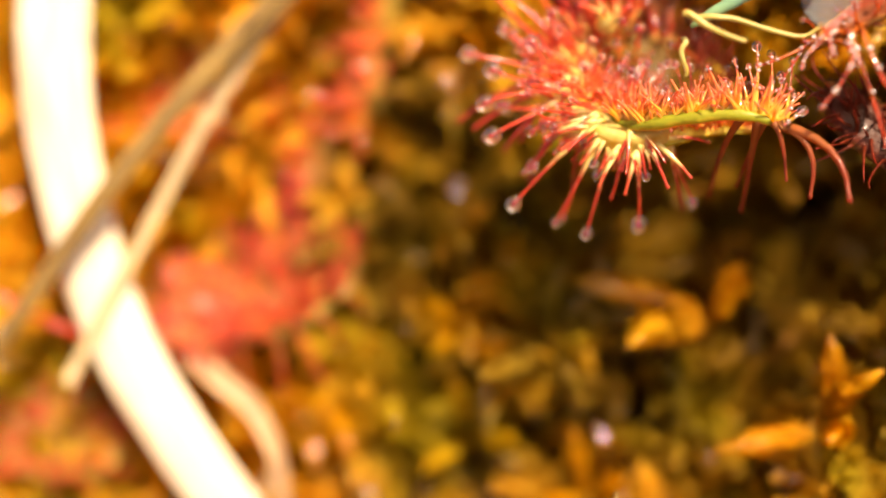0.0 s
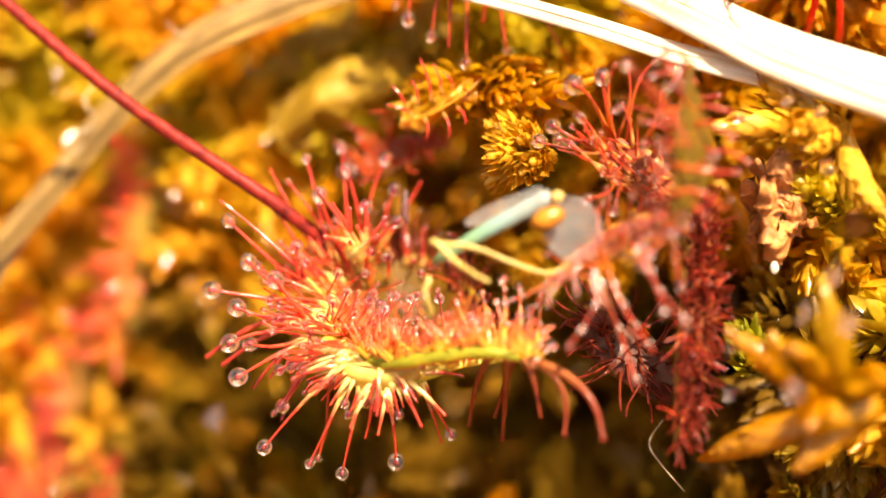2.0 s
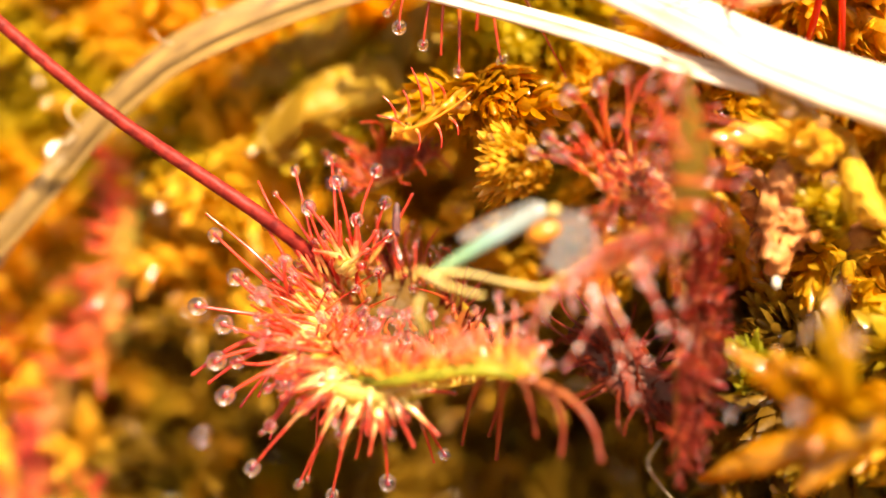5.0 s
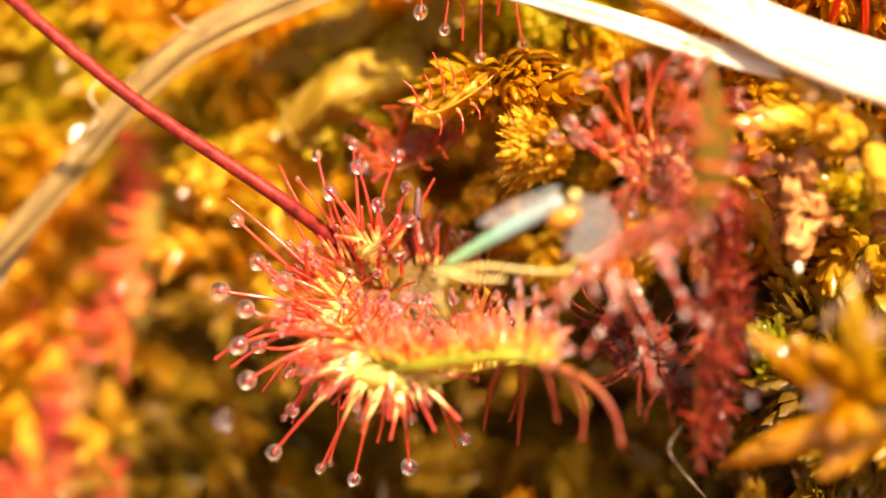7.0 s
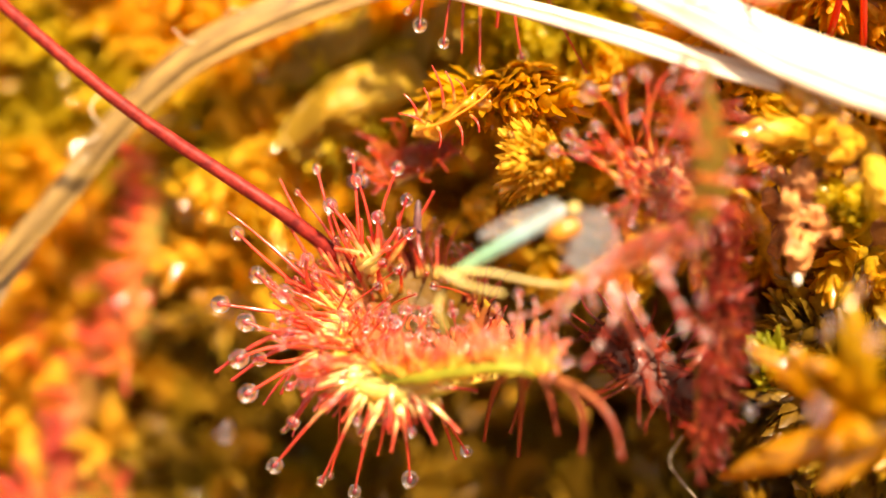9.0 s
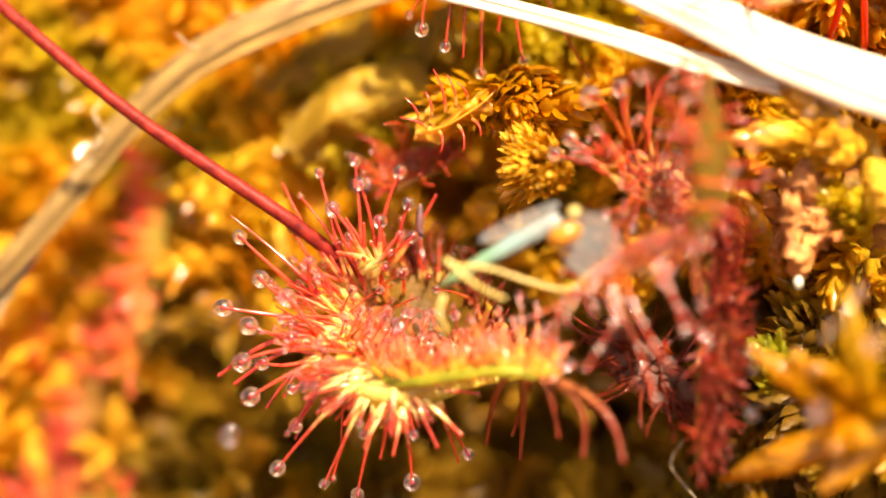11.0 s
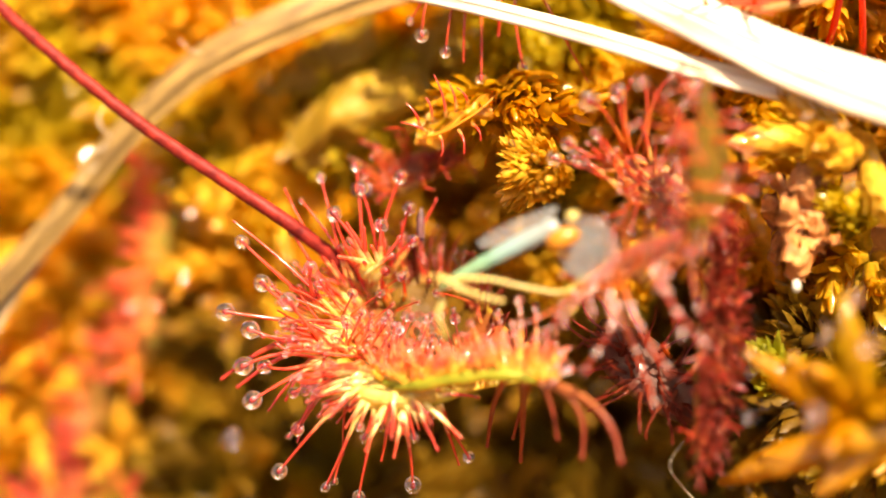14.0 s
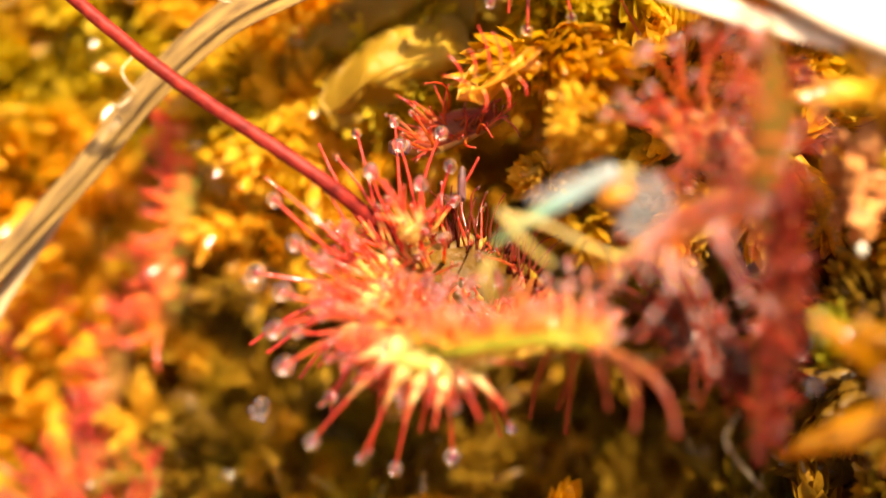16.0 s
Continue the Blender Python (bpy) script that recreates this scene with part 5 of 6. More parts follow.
grass_blade("curled_blade", ((-15.1, -16.4, -6.3), (-14.9, -17.8, -6.3), (-15.6, -19.3, -6.8)), (0.6, 0.3), (0.3, 0.3, 1), STRAW_BROWN, "short brown shred beside the curled blade", 0.08, 1, 0.3, 9)
grass_blade("curled_blade", ((-21.4, -11.5, -7.2), (-20.5, -13.2, -6.4), (-20.1, -15.1, -6.8)), (0.5, 0.3), (0.3, 0.3, 1), STRAW, "short straw shred against the bleached reed", 0.08, 1, 0.3, 10)


def small_bud():
    ob = thing("moss_bud", (-20.8, -5.6, -4.8), "tiny yellow-green bud on a bent stalk", "bud")
    b0 = Vector((-20.8, -5.6, -4.8))
    stem(ob, [Vector(q) - b0 for q in ((-20.8, -5.6, -4.8), (-20.2, -5.5, -4.5), (-19.8, -5.5, -4.5))], 0.1, 0.12, MOSS_YELLOW, "bud", n=8)
    stem(ob, [Vector(q) - b0 for q in ((-19.8, -5.5, -4.5), (-19.4, -5.3, -4.4), (-19.2, -5.3, -4.6), (-19.2, -5.5, -4.9))], 0.04, 0.03, FIBRE, "stalk", n=8)


small_bud()


def crumpled(name, base, size, label, category, mat, seed, rough=0.45):
    """A shrivelled lump of leaf: a folded, pitted skin."""
    v, f = ball(*size, 34, 48)
    out = []
    for p in v:
        q = Vector(p)
        k = 1 + rough * noise.noise(q * 0.9 + Vector((seed, 0, 0))) + 0.5 * rough * noise.noise(q * 2.6 + Vector((0, seed, 0))) + 0.3 * rough * noise.noise(q * 6.0)
        out.append(q * k)
    ob = new(name, mesh_of(name, out, f, mat))
    ob.matrix_basis = FLANK @ Matrix.Translation(Vector(base) * MM)
    return tagged(ob, label, category)


def dead_leaf(sheets, label, seed):
    """A shrivelled leaf: a few dried, crumpled sheets that overlap."""
    base = sheets[0][0][0]
    ob = thing("dead_leaf", base, label, "dead leaf")
    for k, rows in enumerate(sheets):
        v, f, u = lobe([[Vector(q) - Vector(base) for q in row] for row in rows], 30, 13, 0.1)
        out = [p + Vector((0.3 * noise.noise(p * 1.6 + Vector((seed, k, 0))), 0.3 * noise.noise(p * 1.6 + Vector((0, seed, k))), 0.55 * noise.noise(p * 2.0 + Vector((k, 0, seed))) + 0.16 * noise.noise(p * 6.0))) for p in v]
        part("sheet", mesh_of("sheet", out, f, DEAD, u), ob)


dead_leaf([(((12.24, 3.36, 3.6), (12.12, 2.61, 3.8), (12.14, 1.88, 3.4), (12.02, 1.12, 3.6)), ((11.7, 3.39, 3.95), (11.58, 2.63, 4.15), (11.6, 1.91, 3.75), (11.48, 1.16, 3.95)), ((11.31, 3.46, 3.6), (11.2, 2.7, 3.8), (11.21, 1.97, 3.4), (11.09, 1.21, 3.6))), (((12.57, 2.98, 3.1), (12.5, 2.12, 3.3), (12.43, 1.28, 3.5), (12.49, 0.44, 3.1)), ((12.17, 2.97, 3.45), (12.1, 2.12, 3.65), (12.02, 1.28, 3.85), (12.09, 0.45, 3.45)), ((11.92, 3, 3.1), (11.85, 2.14, 3.3), (11.78, 1.3, 3.5), (11.84, 0.46, 3.1))), (((11.58, 2.39, 3.9), (11.49, 1.67, 4.1), (11.54, 0.97, 3.7), (11.45, 0.25, 3.9)), ((11.15, 2.39, 4.25), (11.07, 1.68, 4.45), (11.11, 0.98, 4.05), (11.02, 0.27, 4.25)), ((10.87, 2.43, 3.9), (10.79, 1.71, 4.1), (10.82, 1.01, 3.7), (10.74, 0.29, 3.9))), (((12.25, 1.07, 3.3), (12.03, 0.6, 3.5), (11.82, 0.14, 3.7), (11.74, -0.33, 3.3)), ((11.9, 1.16, 3.65), (11.69, 0.7, 3.85), (11.48, 0.23, 4.05), (11.39, -0.23, 3.65)), ((11.71, 1.27, 3.3), (11.49, 0.8, 3.5), (11.28, 0.33, 3.7), (11.2, -0.13, 3.3))), (((12.15, 1.05, 3.6), (12.31, 1.09, 3.8), (12.47, 1.13, 4), (12.78, 1.18, 3.6)), ((12.1, 0.89, 3.95), (12.26, 0.93, 4.15), (12.42, 0.97, 4.35), (12.72, 1.01, 3.95)), ((12.21, 0.74, 3.6), (12.37, 0.78, 3.8), (12.53, 0.81, 4), (12.84, 0.86, 3.6))), (((11.25, 3.08, 2.8), (11.33, 2.64, 3), (11.41, 2.21, 3.2), (11.61, 1.8, 2.8)), ((10.93, 2.99, 3.15), (11.01, 2.56, 3.35), (11.09, 2.13, 3.55), (11.29, 1.72, 3.15)), ((10.76, 2.94, 2.8), (10.84, 2.5, 3), (10.92, 2.07, 3.2), (11.12, 1.66, 2.8)))], "shrivelled orange-brown dead sundew leaf", 2.0)
dead_leaf([(((11.07, 2.6, 2.2), (11.18, 2.16, 2.4), (11.41, 1.74, 2), (11.52, 1.31, 2.2)), ((10.69, 2.47, 2.55), (10.8, 2.04, 2.75), (11.03, 1.62, 2.35), (11.14, 1.19, 2.55)), ((10.44, 2.38, 2.2), (10.56, 1.94, 2.4), (10.78, 1.52, 2), (10.9, 1.09, 2.2))), (((11.63, 1.19, 2.2), (11.45, 0.85, 2.4), (11.26, 0.51, 2.6), (11.2, 0.18, 2.2)), ((11.32, 1.28, 2.55), (11.14, 0.94, 2.75), (10.96, 0.61, 2.95), (10.9, 0.28, 2.55)), ((11.16, 1.39, 2.2), (10.97, 1.05, 2.4), (10.79, 0.71, 2.6), (10.73, 0.38, 2.2)))], "shrivelled red-brown scrap of leaf", 5.0)
crumpled("seed_husk", (11.3, -0.5, 4.0), (0.14, 0.2, 0.12), "small glossy white seed husk", "seed husk", HUSK, 3.0, 0.3)
crumpled("dead_gnat", (-2.7, 2.9, -0.6), (0.35, 0.3, 0.3), "dark shrivelled remains of a gnat", "insect", DARK, 4.0, 0.6)
crumpled("dead_gnat", (-0.7, 1.3, 0.2), (0.13, 0.46, 0.12), "dark shrivelled remains of a gnat", "insect", DARK, 6.0, 1.3)
hair = thing("plant_fibre", (7.9, -7.5, 3.0), "thin pale curved plant fibre in the hollow", "fibre")
stem(hair, [Vector(q) - Vector((7.9, -7.5, 3.0)) for q in ((8.7, -8.0, 2.0), (7.7, -6.9, 3.2), (7.3, -6.2, 3.6), (7.8, -5.5, 3.2))], 0.026, 0.018, FIBRE, "fibre", n=12)


# ---- the caught fly ----
HINGE = Vector((3.88, 1.72, 6.1))


def fly():
    ob = thing("green_gnat", HINGE, "pale green gnat stuck to the sundew, kicking its yellow legs", "insect")
    n = 22
    line = [Vector((-4.3 * i / (n - 1), 0.05 * math.sin(math.pi * i / (n - 1)), 0)) for i in range(n)]
    radii = [0.30 * (1.0 - 0.5 * (i / (n - 1)) ** 1.6) - (0.02 if i % 3 == 0 else 0) for i in range(n)]
    radii[0], radii[-1], radii[-2] = 0.2, 0.06, 0.12
    v, f, u = tube(line, radii, 14, 0.85)
    abdomen = part("abdomen", mesh_of("abdomen", v, f, ABDOMEN, u), ob, "pale green ringed abdomen")
    v, f = ball(0.55, 0.34, 0.34, 12, 16)
    thorax = part("thorax", mesh_of("thorax", v, f, THORAX), ob, "humped amber thorax")
    thorax.matrix_basis = pose(-0.1 * MM, -0.7 * MM, 0.35 * MM, 0, 0, 20)
    v, f = ball(0.22, 0.2, 0.2, 10, 14)
    head = part("head", mesh_of("head", v, f, LIMB), ob, "pale cream head")
    head.matrix_basis = pose(0.2 * MM, -0.05 * MM, 0.3 * MM)
    v, f = ball(0.1, 0.1, 0.12, 8, 10, (0.2, -0.1, 0.2))
    part("eye", mesh_of("eye", v, f, DARK), head, "small dark eye")
    for name, ends, turn in (("wing", (2.3, 1.75), pose(0.05 * MM, -0.1 * MM, -0.2 * MM, 8, 10, -55)), ("wing", (2.7, 0.5), pose(-0.2 * MM, 0.28 * MM, -0.5 * MM, -10, 0, 207))):
        long, broad = ends
        line = spline([(0.0, 0, 0), (long * 0.3, 0.06, 0.1), (long * 0.6, 0.0, 0.14), (long * 0.85, -0.06, 0.06), (long, -0.1, 0.0)], 16)
        wide = [0.12 + broad * math.sin(math.pi * min(1, (i / 15) ** 0.75 * 0.96)) for i in range(16)]
        v, f, u = strap(line, wide, (0, 0, 1), 0.012, 4, 0.05, 20)
        part(name, mesh_of("wing", v, f, WING, u), ob, "clear grey wing").matrix_basis = turn
    legs = []
    for shin, thigh, fat, sag in (((-0.9, -0.75, 0.1), 3.0, 0.085, -0.22), ((-0.25, -0.1, 0.0), 1.8, 0.105, 0.08), ((-0.3, 0.1, 0.0), 0.85, 0.085, 0.18)):
        line = spline([shin, (shin[0] * 0.4, shin[1] * 0.3, 0.04), (thigh * 0.3, sag * 0.8, 0.1), (thigh * 0.65, sag, 0.15), (thigh, 0, 0.1), (thigh + 0.1, 0.16, 0.02)], 22)
        v, f, u = tube(line, [fat * (0.62 + 0.032 * i if i < 16 else 1.12 - 0.02 * (i - 16) if i < 20 else 1.0 - 0.3 * (i - 19)) for i in range(22)], 9)
        legs.append(part("leg", mesh_of("leg", v, f, LIMB, u), ob, "thin yellow leg"))
    return abdomen, legs


abdomen, legs = fly()


def motions():
    """The gnat's struggle: it heaves its body, and its legs kick from their stuck feet."""
    walk(abdomen, [
        (0.0, pose(0.00000, 0.00005, 0.00000, 0, -10.3, 31.0)),
        (1.0, pose(0.00000, 0.00005, 0.00000, 0, -10.3, 31.0)),
        (1.5, pose(-0.00003, 0.00003, 0.00000, 0, -11.7, 30.6)),
        (2.0, pose(0.00003, -0.00000, 0.00000, 0, -12.3, 29.4)),
        (2.5, pose(0.00000, 0.00003, 0.00000, 0, -10.0, 31.2)),
        (3.0, pose(0.00003, -0.00000, 0.00000, 0, -13.3, 29.8)),
        (3.8, pose(-0.00008, -0.00007, 0.00000, 0, -13.8, 29.7)),
        (4.6, pose(0.00003, 0.00003, 0.00000, 0, -12.1, 30.2)),
        (5.5, pose(-0.00003, 0.00003, 0.00000, 0, -9.2, 30.9)),
        (6.0, pose(0.00000, 0.00000, 0.00000, 0, -12.0, 30.7)),
        (6.5, pose(-0.00008, -0.00003, 0.00000, 0, -11.6, 31.1)),
        (6.8, pose(-0.00051, -0.00041, 0.00000, 0, -31.1, 22.4)),
        (7.0, pose(-0.00014, -0.00017, 0.00000, 0, -13.8, 29.2)),
        (7.2, pose(-0.00008, -0.00010, 0.00000, 0, -11.0, 29.8)),
        (7.4, pose(-0.00034, -0.00051, 0.00000, 0, -18.8, 22.7)),
        (7.7, pose(-0.00003, 0.00000, 0.00000, 0, -11.0, 30.4)),
        (8.0, pose(-0.00007, -0.00017, 0.00000, 0, -11.1, 28.8)),
        (8.3, pose(-0.00003, 0.00003, 0.00000, 0, -11.7, 30.6)),
        (8.6, pose(0.00000, 0.00000, 0.00000, 0, -11.0, 30.4)),
        (9.0, pose(0.00003, -0.00007, 0.00000, 0, -7.1, 29.6)),
        (9.2, pose(0.00010, 0.00007, 0.00000, 0, -7.2, 30.5)),
        (10.0, pose(-0.00014, -0.00017, 0.00000, 0, -13.2, 28.9)),
        (11.3, pose(-0.00020, -0.00024, 0.00000, 0, -13.8, 29.2)),
        (11.5, pose(-0.00014, -0.00014, 0.00000, 0, -12.2, 29.1)),
        (12.0, pose(-0.00020, -0.00027, 0.00000, 0, -14.8, 27.9)),
        (12.3, pose(-0.00017, -0.00017, 0.00000, 0, -11.5, 28.9)),
        (12.5, pose(-0.00059, -0.00058, 0.00000, 0, -20.9, 24.3)),
        (12.8, pose(-0.00017, -0.00027, 0.00000, 0, -11.6, 27.8)),
        (13.0, pose(-0.00017, -0.00027, 0.00000, 0, -12.9, 28.3)),
        (13.3, pose(-0.00010, -0.00010, 0.00000, 0, -12.2, 29.1)),
        (13.5, pose(-0.00014, -0.00017, 0.00000, 0, -12.3, 28.0)),
        (13.8, pose(-0.00042, -0.00041, 0.00000, 0, -18.2, 25.9)),
        (14.0, pose(-0.00020, -0.00027, 0.00000, 0, -13.3, 27.8)),
        (14.3, pose(-0.00007, -0.00010, 0.00000, 0, -11.5, 28.9)),
        (14.5, pose(-0.00007, -0.00010, 0.00000, 0, -11.2, 28.2)),
        (15.0, pose(-0.00020, -0.00020, 0.00000, 0, -12.6, 28.7)),
        (15.5, pose(-0.00014, -0.00007, 0.00000, 0, -13.2, 28.9)),
        (16.0, pose(-0.00003, 0.00000, 0.00000, 0, -12.5, 29.8)),
    ])
    walk(legs[0], [
        (0.0, pose(-0.00050, -0.00250, -0.00030, 0, 0.0, 167.8)),
        (0.5, pose(-0.00050, -0.00250, -0.00030, 0, 0.0, 162.0)),
        (1.0, pose(-0.00050, -0.00250, -0.00030, 0, 0.0, 167.8)),
        (1.3, pose(-0.00050, -0.00250, -0.00030, 0, 0.0, 160.8)),
        (1.5, pose(-0.00050, -0.00250, -0.00030, 0, 0.0, 163.6)),
        (1.7, pose(-0.00050, -0.00250, -0.00030, 0, 0.0, 166.3)),
        (2.0, pose(-0.00050, -0.00250, -0.00030, 0, 0.0, 160.5)),
        (2.2, pose(-0.00050, -0.00250, -0.00030, 0, 0.0, 167.1)),
        (2.5, pose(-0.00050, -0.00250, -0.00030, 0, 0.0, 167.8)),
        (2.8, pose(-0.00050, -0.00250, -0.00030, 0, 0.0, 169.2)),
        (3.0, pose(-0.00050, -0.00250, -0.00030, 0, 0.0, 157.3)),
        (3.4, pose(-0.00050, -0.00250, -0.00030, 0, 0.0, 169.7)),
        (3.8, pose(-0.00050, -0.00250, -0.00030, 0, 0.0, 159.4)),
        (4.2, pose(-0.00050, -0.00250, -0.00030, 0, 0.0, 173.9)),
        (4.6, pose(-0.00050, -0.00250, -0.00030, 0, 0.0, 157.6)),
        (5.0, pose(-0.00050, -0.00250, -0.00030, 0, 0.0, 169.7)),
        (5.3, pose(-0.00050, -0.00250, -0.00030, 0, 0.0, 166.0)),
        (5.5, pose(-0.00050, -0.00250, -0.00030, 0, 0.0, 172.1)),
        (5.6, pose(-0.00050, -0.00250, -0.00030, 0, 0.0, 171.0)),
        (5.9, pose(-0.00050, -0.00250, -0.00030, 0, 0.0, 157.1)),
        (6.0, pose(-0.00050, -0.00250, -0.00030, 0, 0.0, 162.7)),
        (6.2, pose(-0.00050, -0.00250, -0.00030, 0, 0.0, 159.5)),
        (6.5, pose(-0.00050, -0.00250, -0.00030, 0, 0.0, 170.2)),
        (6.8, pose(-0.00050, -0.00250, -0.00030, 0, 0.0, 163.8)),
        (7.0, pose(-0.00050, -0.00250, -0.00030, 0, 0.0, 176.4)),
        (7.1, pose(-0.00050, -0.00250, -0.00030, 0, 0.0, 175.0)),
        (7.4, pose(-0.00050, -0.00250, -0.00030, 0, 0.0, 167.4)),
        (7.7, pose(-0.00050, -0.00250, -0.00030, 0, 0.0, 163.9)),
        (8.0, pose(-0.00050, -0.00250, -0.00030, 0, 0.0, 175.3)),
        (8.3, pose(-0.00050, -0.00250, -0.00030, 0, 0.0, 155.0)),
        (8.6, pose(-0.00050, -0.00250, -0.00030, 0, 0.0, 158.0)),
        (8.9, pose(-0.00050, -0.00250, -0.00030, 0, 0.0, 167.0)),
        (9.0, pose(-0.00050, -0.00250, -0.00030, 0, 0.0, 170.2)),
        (9.2, pose(-0.00050, -0.00250, -0.00030, 0, 0.0, 162.6)),
        (9.6, pose(-0.00050, -0.00250, -0.00030, 0, 0.0, 173.7)),
        (10.0, pose(-0.00050, -0.00250, -0.00030, 0, 0.0, 157.9)),
        (10.4, pose(-0.00050, -0.00250, -0.00030, 0, 0.0, 172.5)),
        (10.8, pose(-0.00050, -0.00250, -0.00030, 0, 0.0, 160.7)),
        (11.3, pose(-0.00050, -0.00250, -0.00030, 0, 0.0, 171.0)),
        (11.5, pose(-0.00050, -0.00250, -0.00030, 0, 0.0, 171.8)),
        (11.8, pose(-0.00050, -0.00250, -0.00030, 0, 0.0, 164.6)),
        (12.0, pose(-0.00050, -0.00250, -0.00030, 0, 0.0, 172.4)),
        (12.3, pose(-0.00050, -0.00250, -0.00030, 0, 0.0, 178.7)),
        (12.5, pose(-0.00050, -0.00250, -0.00030, 0, 0.0, 173.9)),
        (12.8, pose(-0.00050, -0.00250, -0.00030, 0, 0.0, 177.9)),
        (13.0, pose(-0.00050, -0.00250, -0.00030, 0, 0.0, 176.3)),
        (13.3, pose(-0.00050, -0.00250, -0.00030, 0, 0.0, 167.4)),
        (13.5, pose(-0.00050, -0.00250, -0.00030, 0, 0.0, 169.5)),
        (13.8, pose(-0.00050, -0.00250, -0.00030, 0, 0.0, 172.6)),
        (14.0, pose(-0.00050, -0.00250, -0.00030, 0, 0.0, 169.3)),
        (14.3, pose(-0.00050, -0.00250, -0.00030, 0, 0.0, 174.4)),
        (14.5, pose(-0.00050, -0.00250, -0.00030, 0, 0.0, 167.3)),
        (14.7, pose(-0.00050, -0.00250, -0.00030, 0, 0.0, 168.0)),
        (15.0, pose(-0.00050, -0.00250, -0.00030, 0, 0.0, 177.9)),
        (15.5, pose(-0.00050, -0.00250, -0.00030, 0, 0.0, 162.0)),
        (16.0, pose(-0.00050, -0.00250, -0.00030, 0, 0.0, 156.2)),
    ])
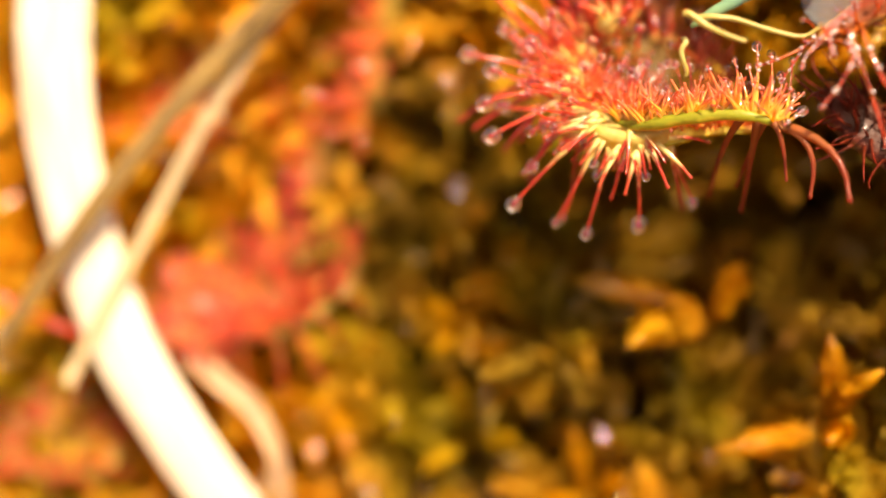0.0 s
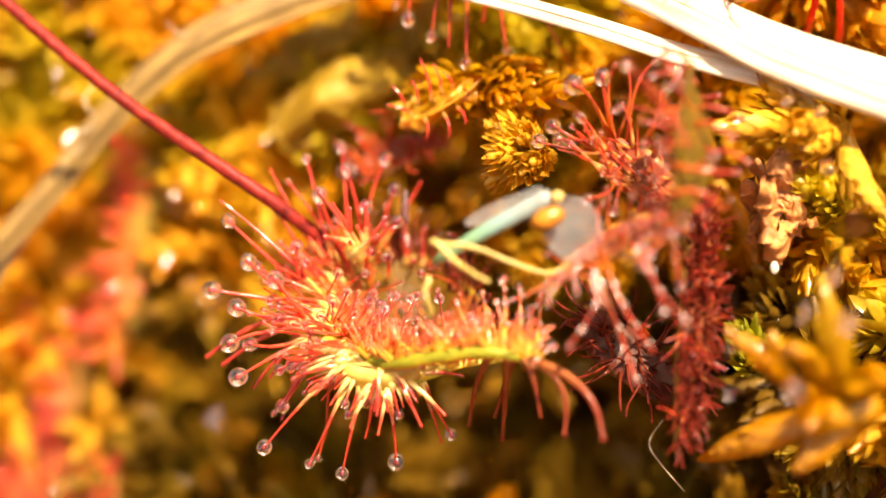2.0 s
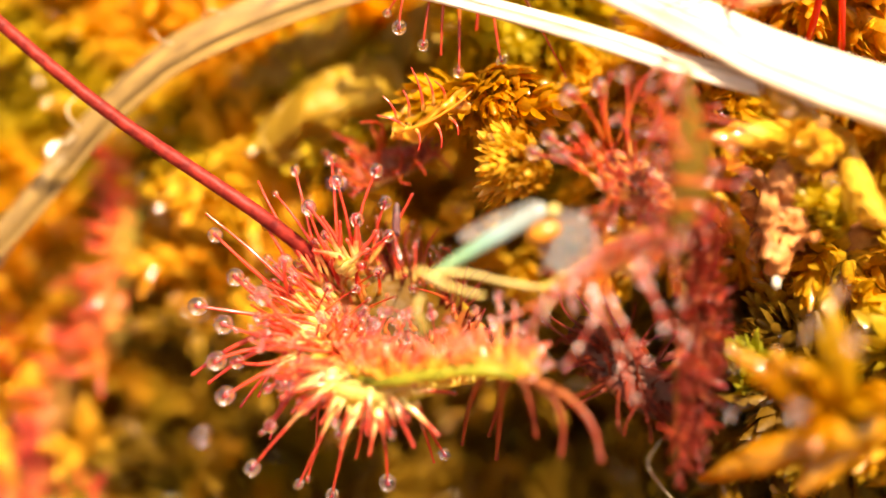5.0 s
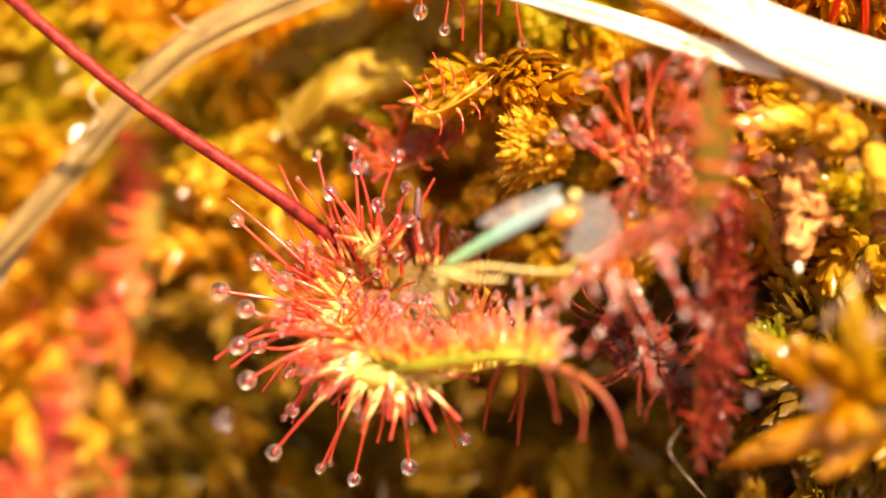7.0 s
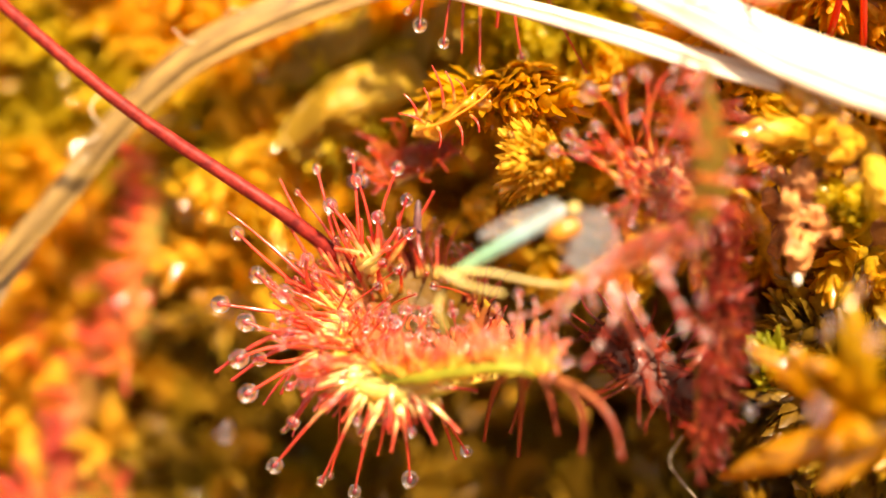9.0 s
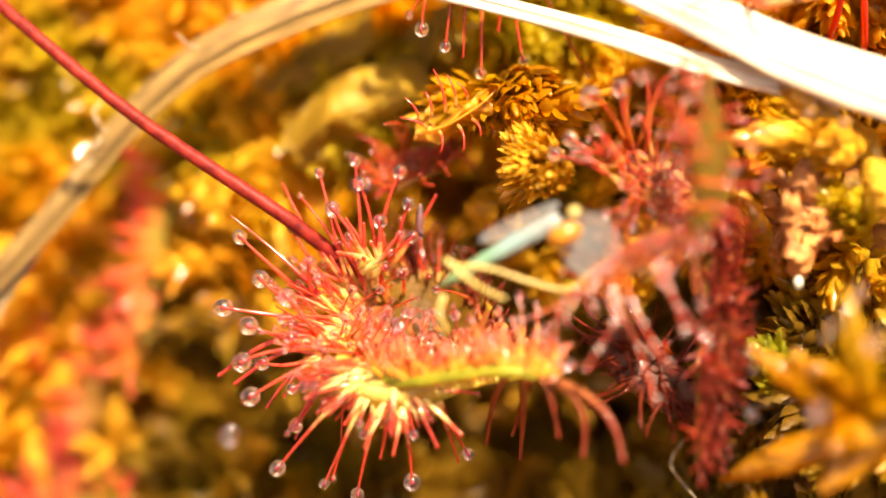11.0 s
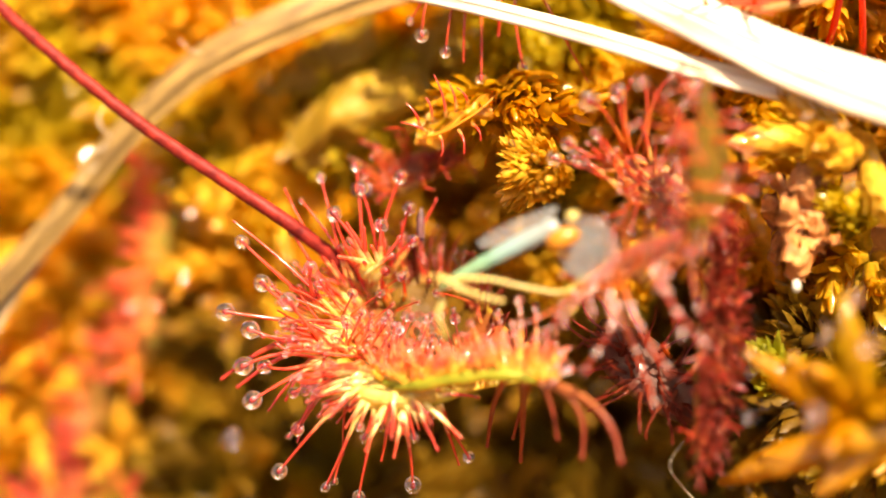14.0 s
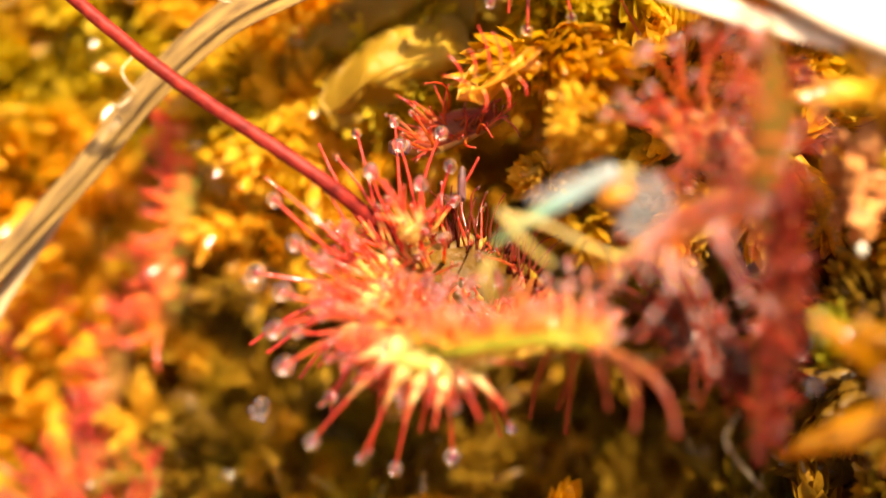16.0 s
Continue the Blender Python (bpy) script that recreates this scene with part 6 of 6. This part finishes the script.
    walk(legs[1], [
        (0.0, pose(-0.00216, -0.00257, 0.00010, 0, 0.0, 154.7)),
        (0.5, pose(-0.00216, -0.00257, 0.00010, 0, 0.0, 143.0)),
        (1.0, pose(-0.00216, -0.00257, 0.00010, 0, 0.0, 154.7)),
        (1.3, pose(-0.00216, -0.00257, 0.00010, 0, 0.0, 141.1)),
        (1.5, pose(-0.00216, -0.00257, 0.00010, 0, 0.0, 147.8)),
        (1.7, pose(-0.00216, -0.00257, 0.00010, 0, 0.0, 151.4)),
        (2.0, pose(-0.00216, -0.00257, 0.00010, 0, 0.0, 141.4)),
        (2.2, pose(-0.00216, -0.00257, 0.00010, 0, 0.0, 151.7)),
        (2.5, pose(-0.00216, -0.00257, 0.00010, 0, 0.0, 152.9)),
        (2.8, pose(-0.00216, -0.00257, 0.00010, 0, 0.0, 155.7)),
        (3.0, pose(-0.00216, -0.00257, 0.00010, 0, 0.0, 129.2)),
        (3.4, pose(-0.00216, -0.00257, 0.00010, 0, 0.0, 156.7)),
        (3.8, pose(-0.00216, -0.00257, 0.00010, 0, 0.0, 136.1)),
        (4.2, pose(-0.00216, -0.00257, 0.00010, 0, 0.0, 165.7)),
        (4.6, pose(-0.00216, -0.00257, 0.00010, 0, 0.0, 132.3)),
        (5.0, pose(-0.00216, -0.00257, 0.00010, 0, 0.0, 156.7)),
        (5.3, pose(-0.00216, -0.00257, 0.00010, 0, 0.0, 148.9)),
        (5.5, pose(-0.00216, -0.00257, 0.00010, 0, 0.0, 160.5)),
        (5.6, pose(-0.00216, -0.00257, 0.00010, 0, 0.0, 158.2)),
        (5.9, pose(-0.00216, -0.00257, 0.00010, 0, 0.0, 126.7)),
        (6.0, pose(-0.00216, -0.00257, 0.00010, 0, 0.0, 142.0)),
        (6.2, pose(-0.00216, -0.00257, 0.00010, 0, 0.0, 136.5)),
        (6.5, pose(-0.00216, -0.00257, 0.00010, 0, 0.0, 156.9)),
        (6.8, pose(-0.00216, -0.00257, 0.00010, 0, 0.0, 132.5)),
        (7.0, pose(-0.00216, -0.00257, 0.00010, 0, 0.0, 170.6)),
        (7.1, pose(-0.00216, -0.00257, 0.00010, 0, 0.0, 167.7)),
        (7.4, pose(-0.00216, -0.00257, 0.00010, 0, 0.0, 123.6)),
        (7.7, pose(-0.00216, -0.00257, 0.00010, 0, 0.0, 146.8)),
        (8.0, pose(-0.00216, -0.00257, 0.00010, 0, 0.0, 168.4)),
        (8.3, pose(-0.00216, -0.00257, 0.00010, 0, 0.0, 128.6)),
        (8.6, pose(-0.00216, -0.00257, 0.00010, 0, 0.0, 137.2)),
        (8.9, pose(-0.00216, -0.00257, 0.00010, 0, 0.0, 152.7)),
        (9.0, pose(-0.00216, -0.00257, 0.00010, 0, 0.0, 158.7)),
        (9.2, pose(-0.00216, -0.00257, 0.00010, 0, 0.0, 141.7)),
        (9.6, pose(-0.00216, -0.00257, 0.00010, 0, 0.0, 164.9)),
        (10.0, pose(-0.00216, -0.00257, 0.00010, 0, 0.0, 133.1)),
        (10.4, pose(-0.00216, -0.00257, 0.00010, 0, 0.0, 162.9)),
        (10.8, pose(-0.00216, -0.00257, 0.00010, 0, 0.0, 138.1)),
        (11.3, pose(-0.00216, -0.00257, 0.00010, 0, 0.0, 159.3)),
        (11.5, pose(-0.00216, -0.00257, 0.00010, 0, 0.0, 161.7)),
        (11.8, pose(-0.00216, -0.00257, 0.00010, 0, 0.0, 144.1)),
        (12.0, pose(-0.00216, -0.00257, 0.00010, 0, 0.0, 163.5)),
        (12.3, pose(-0.00216, -0.00257, 0.00010, 0, 0.0, 176.4)),
        (12.5, pose(-0.00216, -0.00257, 0.00010, 0, 0.0, 151.4)),
        (12.8, pose(-0.00216, -0.00257, 0.00010, 0, 0.0, 174.8)),
        (13.0, pose(-0.00216, -0.00257, 0.00010, 0, 0.0, 171.6)),
        (13.3, pose(-0.00216, -0.00257, 0.00010, 0, 0.0, 152.9)),
        (13.5, pose(-0.00216, -0.00257, 0.00010, 0, 0.0, 157.9)),
        (13.8, pose(-0.00216, -0.00257, 0.00010, 0, 0.0, 162.6)),
        (14.0, pose(-0.00216, -0.00257, 0.00010, 0, 0.0, 156.7)),
        (14.3, pose(-0.00216, -0.00257, 0.00010, 0, 0.0, 166.8)),
        (14.5, pose(-0.00216, -0.00257, 0.00010, 0, 0.0, 154.2)),
        (14.7, pose(-0.00216, -0.00257, 0.00010, 0, 0.0, 155.5)),
        (15.0, pose(-0.00216, -0.00257, 0.00010, 0, 0.0, 174.4)),
        (15.5, pose(-0.00216, -0.00257, 0.00010, 0, 0.0, 141.1)),
        (16.0, pose(-0.00216, -0.00257, 0.00010, 0, 0.0, 132.6)),
    ])
    walk(legs[2], [
        (0.0, pose(-0.00367, -0.00347, -0.00050, 0, 0.0, 96.3)),
        (0.5, pose(-0.00367, -0.00347, -0.00050, 0, 0.0, 95.9)),
        (1.0, pose(-0.00367, -0.00347, -0.00050, 0, 0.0, 96.3)),
        (1.3, pose(-0.00367, -0.00347, -0.00050, 0, 0.0, 95.8)),
        (1.5, pose(-0.00367, -0.00347, -0.00050, 0, 0.0, 95.9)),
        (1.7, pose(-0.00367, -0.00347, -0.00050, 0, 0.0, 96.2)),
        (2.0, pose(-0.00367, -0.00347, -0.00050, 0, 0.0, 95.7)),
        (2.2, pose(-0.00367, -0.00347, -0.00050, 0, 0.0, 96.3)),
        (2.5, pose(-0.00367, -0.00347, -0.00050, 0, 0.0, 96.4)),
        (2.8, pose(-0.00367, -0.00347, -0.00050, 0, 0.0, 96.5)),
        (3.0, pose(-0.00367, -0.00347, -0.00050, 0, 0.0, 95.8)),
        (3.4, pose(-0.00367, -0.00347, -0.00050, 0, 0.0, 96.5)),
        (3.8, pose(-0.00367, -0.00347, -0.00050, 0, 0.0, 95.8)),
        (4.2, pose(-0.00367, -0.00347, -0.00050, 0, 0.0, 96.9)),
        (4.6, pose(-0.00367, -0.00347, -0.00050, 0, 0.0, 95.7)),
        (5.0, pose(-0.00367, -0.00347, -0.00050, 0, 0.0, 96.5)),
        (5.3, pose(-0.00367, -0.00347, -0.00050, 0, 0.0, 96.2)),
        (5.5, pose(-0.00367, -0.00347, -0.00050, 0, 0.0, 96.8)),
        (5.6, pose(-0.00367, -0.00347, -0.00050, 0, 0.0, 96.7)),
        (5.9, pose(-0.00367, -0.00347, -0.00050, 0, 0.0, 95.8)),
        (6.0, pose(-0.00367, -0.00347, -0.00050, 0, 0.0, 96.0)),
        (6.2, pose(-0.00367, -0.00347, -0.00050, 0, 0.0, 95.8)),
        (6.5, pose(-0.00367, -0.00347, -0.00050, 0, 0.0, 96.6)),
        (6.8, pose(-0.00367, -0.00347, -0.00050, 0, 0.0, 96.3)),
        (7.0, pose(-0.00367, -0.00347, -0.00050, 0, 0.0, 97.2)),
        (7.1, pose(-0.00367, -0.00347, -0.00050, 0, 0.0, 97.0)),
        (7.4, pose(-0.00367, -0.00347, -0.00050, 0, 0.0, 96.7)),
        (7.7, pose(-0.00367, -0.00347, -0.00050, 0, 0.0, 96.0)),
        (8.0, pose(-0.00367, -0.00347, -0.00050, 0, 0.0, 97.1)),
        (8.3, pose(-0.00367, -0.00347, -0.00050, 0, 0.0, 95.5)),
        (8.6, pose(-0.00367, -0.00347, -0.00050, 0, 0.0, 95.6)),
        (8.9, pose(-0.00367, -0.00347, -0.00050, 0, 0.0, 96.3)),
        (9.0, pose(-0.00367, -0.00347, -0.00050, 0, 0.0, 96.5)),
        (9.2, pose(-0.00367, -0.00347, -0.00050, 0, 0.0, 96.0)),
        (9.6, pose(-0.00367, -0.00347, -0.00050, 0, 0.0, 96.9)),
        (10.0, pose(-0.00367, -0.00347, -0.00050, 0, 0.0, 95.7)),
        (10.4, pose(-0.00367, -0.00347, -0.00050, 0, 0.0, 96.8)),
        (10.8, pose(-0.00367, -0.00347, -0.00050, 0, 0.0, 95.9)),
        (11.3, pose(-0.00367, -0.00347, -0.00050, 0, 0.0, 96.7)),
        (11.5, pose(-0.00367, -0.00347, -0.00050, 0, 0.0, 96.7)),
        (11.8, pose(-0.00367, -0.00347, -0.00050, 0, 0.0, 96.2)),
        (12.0, pose(-0.00367, -0.00347, -0.00050, 0, 0.0, 96.7)),
        (12.3, pose(-0.00367, -0.00347, -0.00050, 0, 0.0, 97.4)),
        (12.5, pose(-0.00367, -0.00347, -0.00050, 0, 0.0, 97.1)),
        (12.8, pose(-0.00367, -0.00347, -0.00050, 0, 0.0, 97.3)),
        (13.0, pose(-0.00367, -0.00347, -0.00050, 0, 0.0, 97.1)),
        (13.3, pose(-0.00367, -0.00347, -0.00050, 0, 0.0, 96.3)),
        (13.5, pose(-0.00367, -0.00347, -0.00050, 0, 0.0, 96.5)),
        (13.8, pose(-0.00367, -0.00347, -0.00050, 0, 0.0, 96.8)),
        (14.0, pose(-0.00367, -0.00347, -0.00050, 0, 0.0, 96.5)),
        (14.3, pose(-0.00367, -0.00347, -0.00050, 0, 0.0, 97.0)),
        (14.5, pose(-0.00367, -0.00347, -0.00050, 0, 0.0, 96.2)),
        (14.7, pose(-0.00367, -0.00347, -0.00050, 0, 0.0, 96.3)),
        (15.0, pose(-0.00367, -0.00347, -0.00050, 0, 0.0, 97.3)),
        (15.5, pose(-0.00367, -0.00347, -0.00050, 0, 0.0, 96.0)),
        (16.0, pose(-0.00367, -0.00347, -0.00050, 0, 0.0, 95.5)),
    ])


motions()
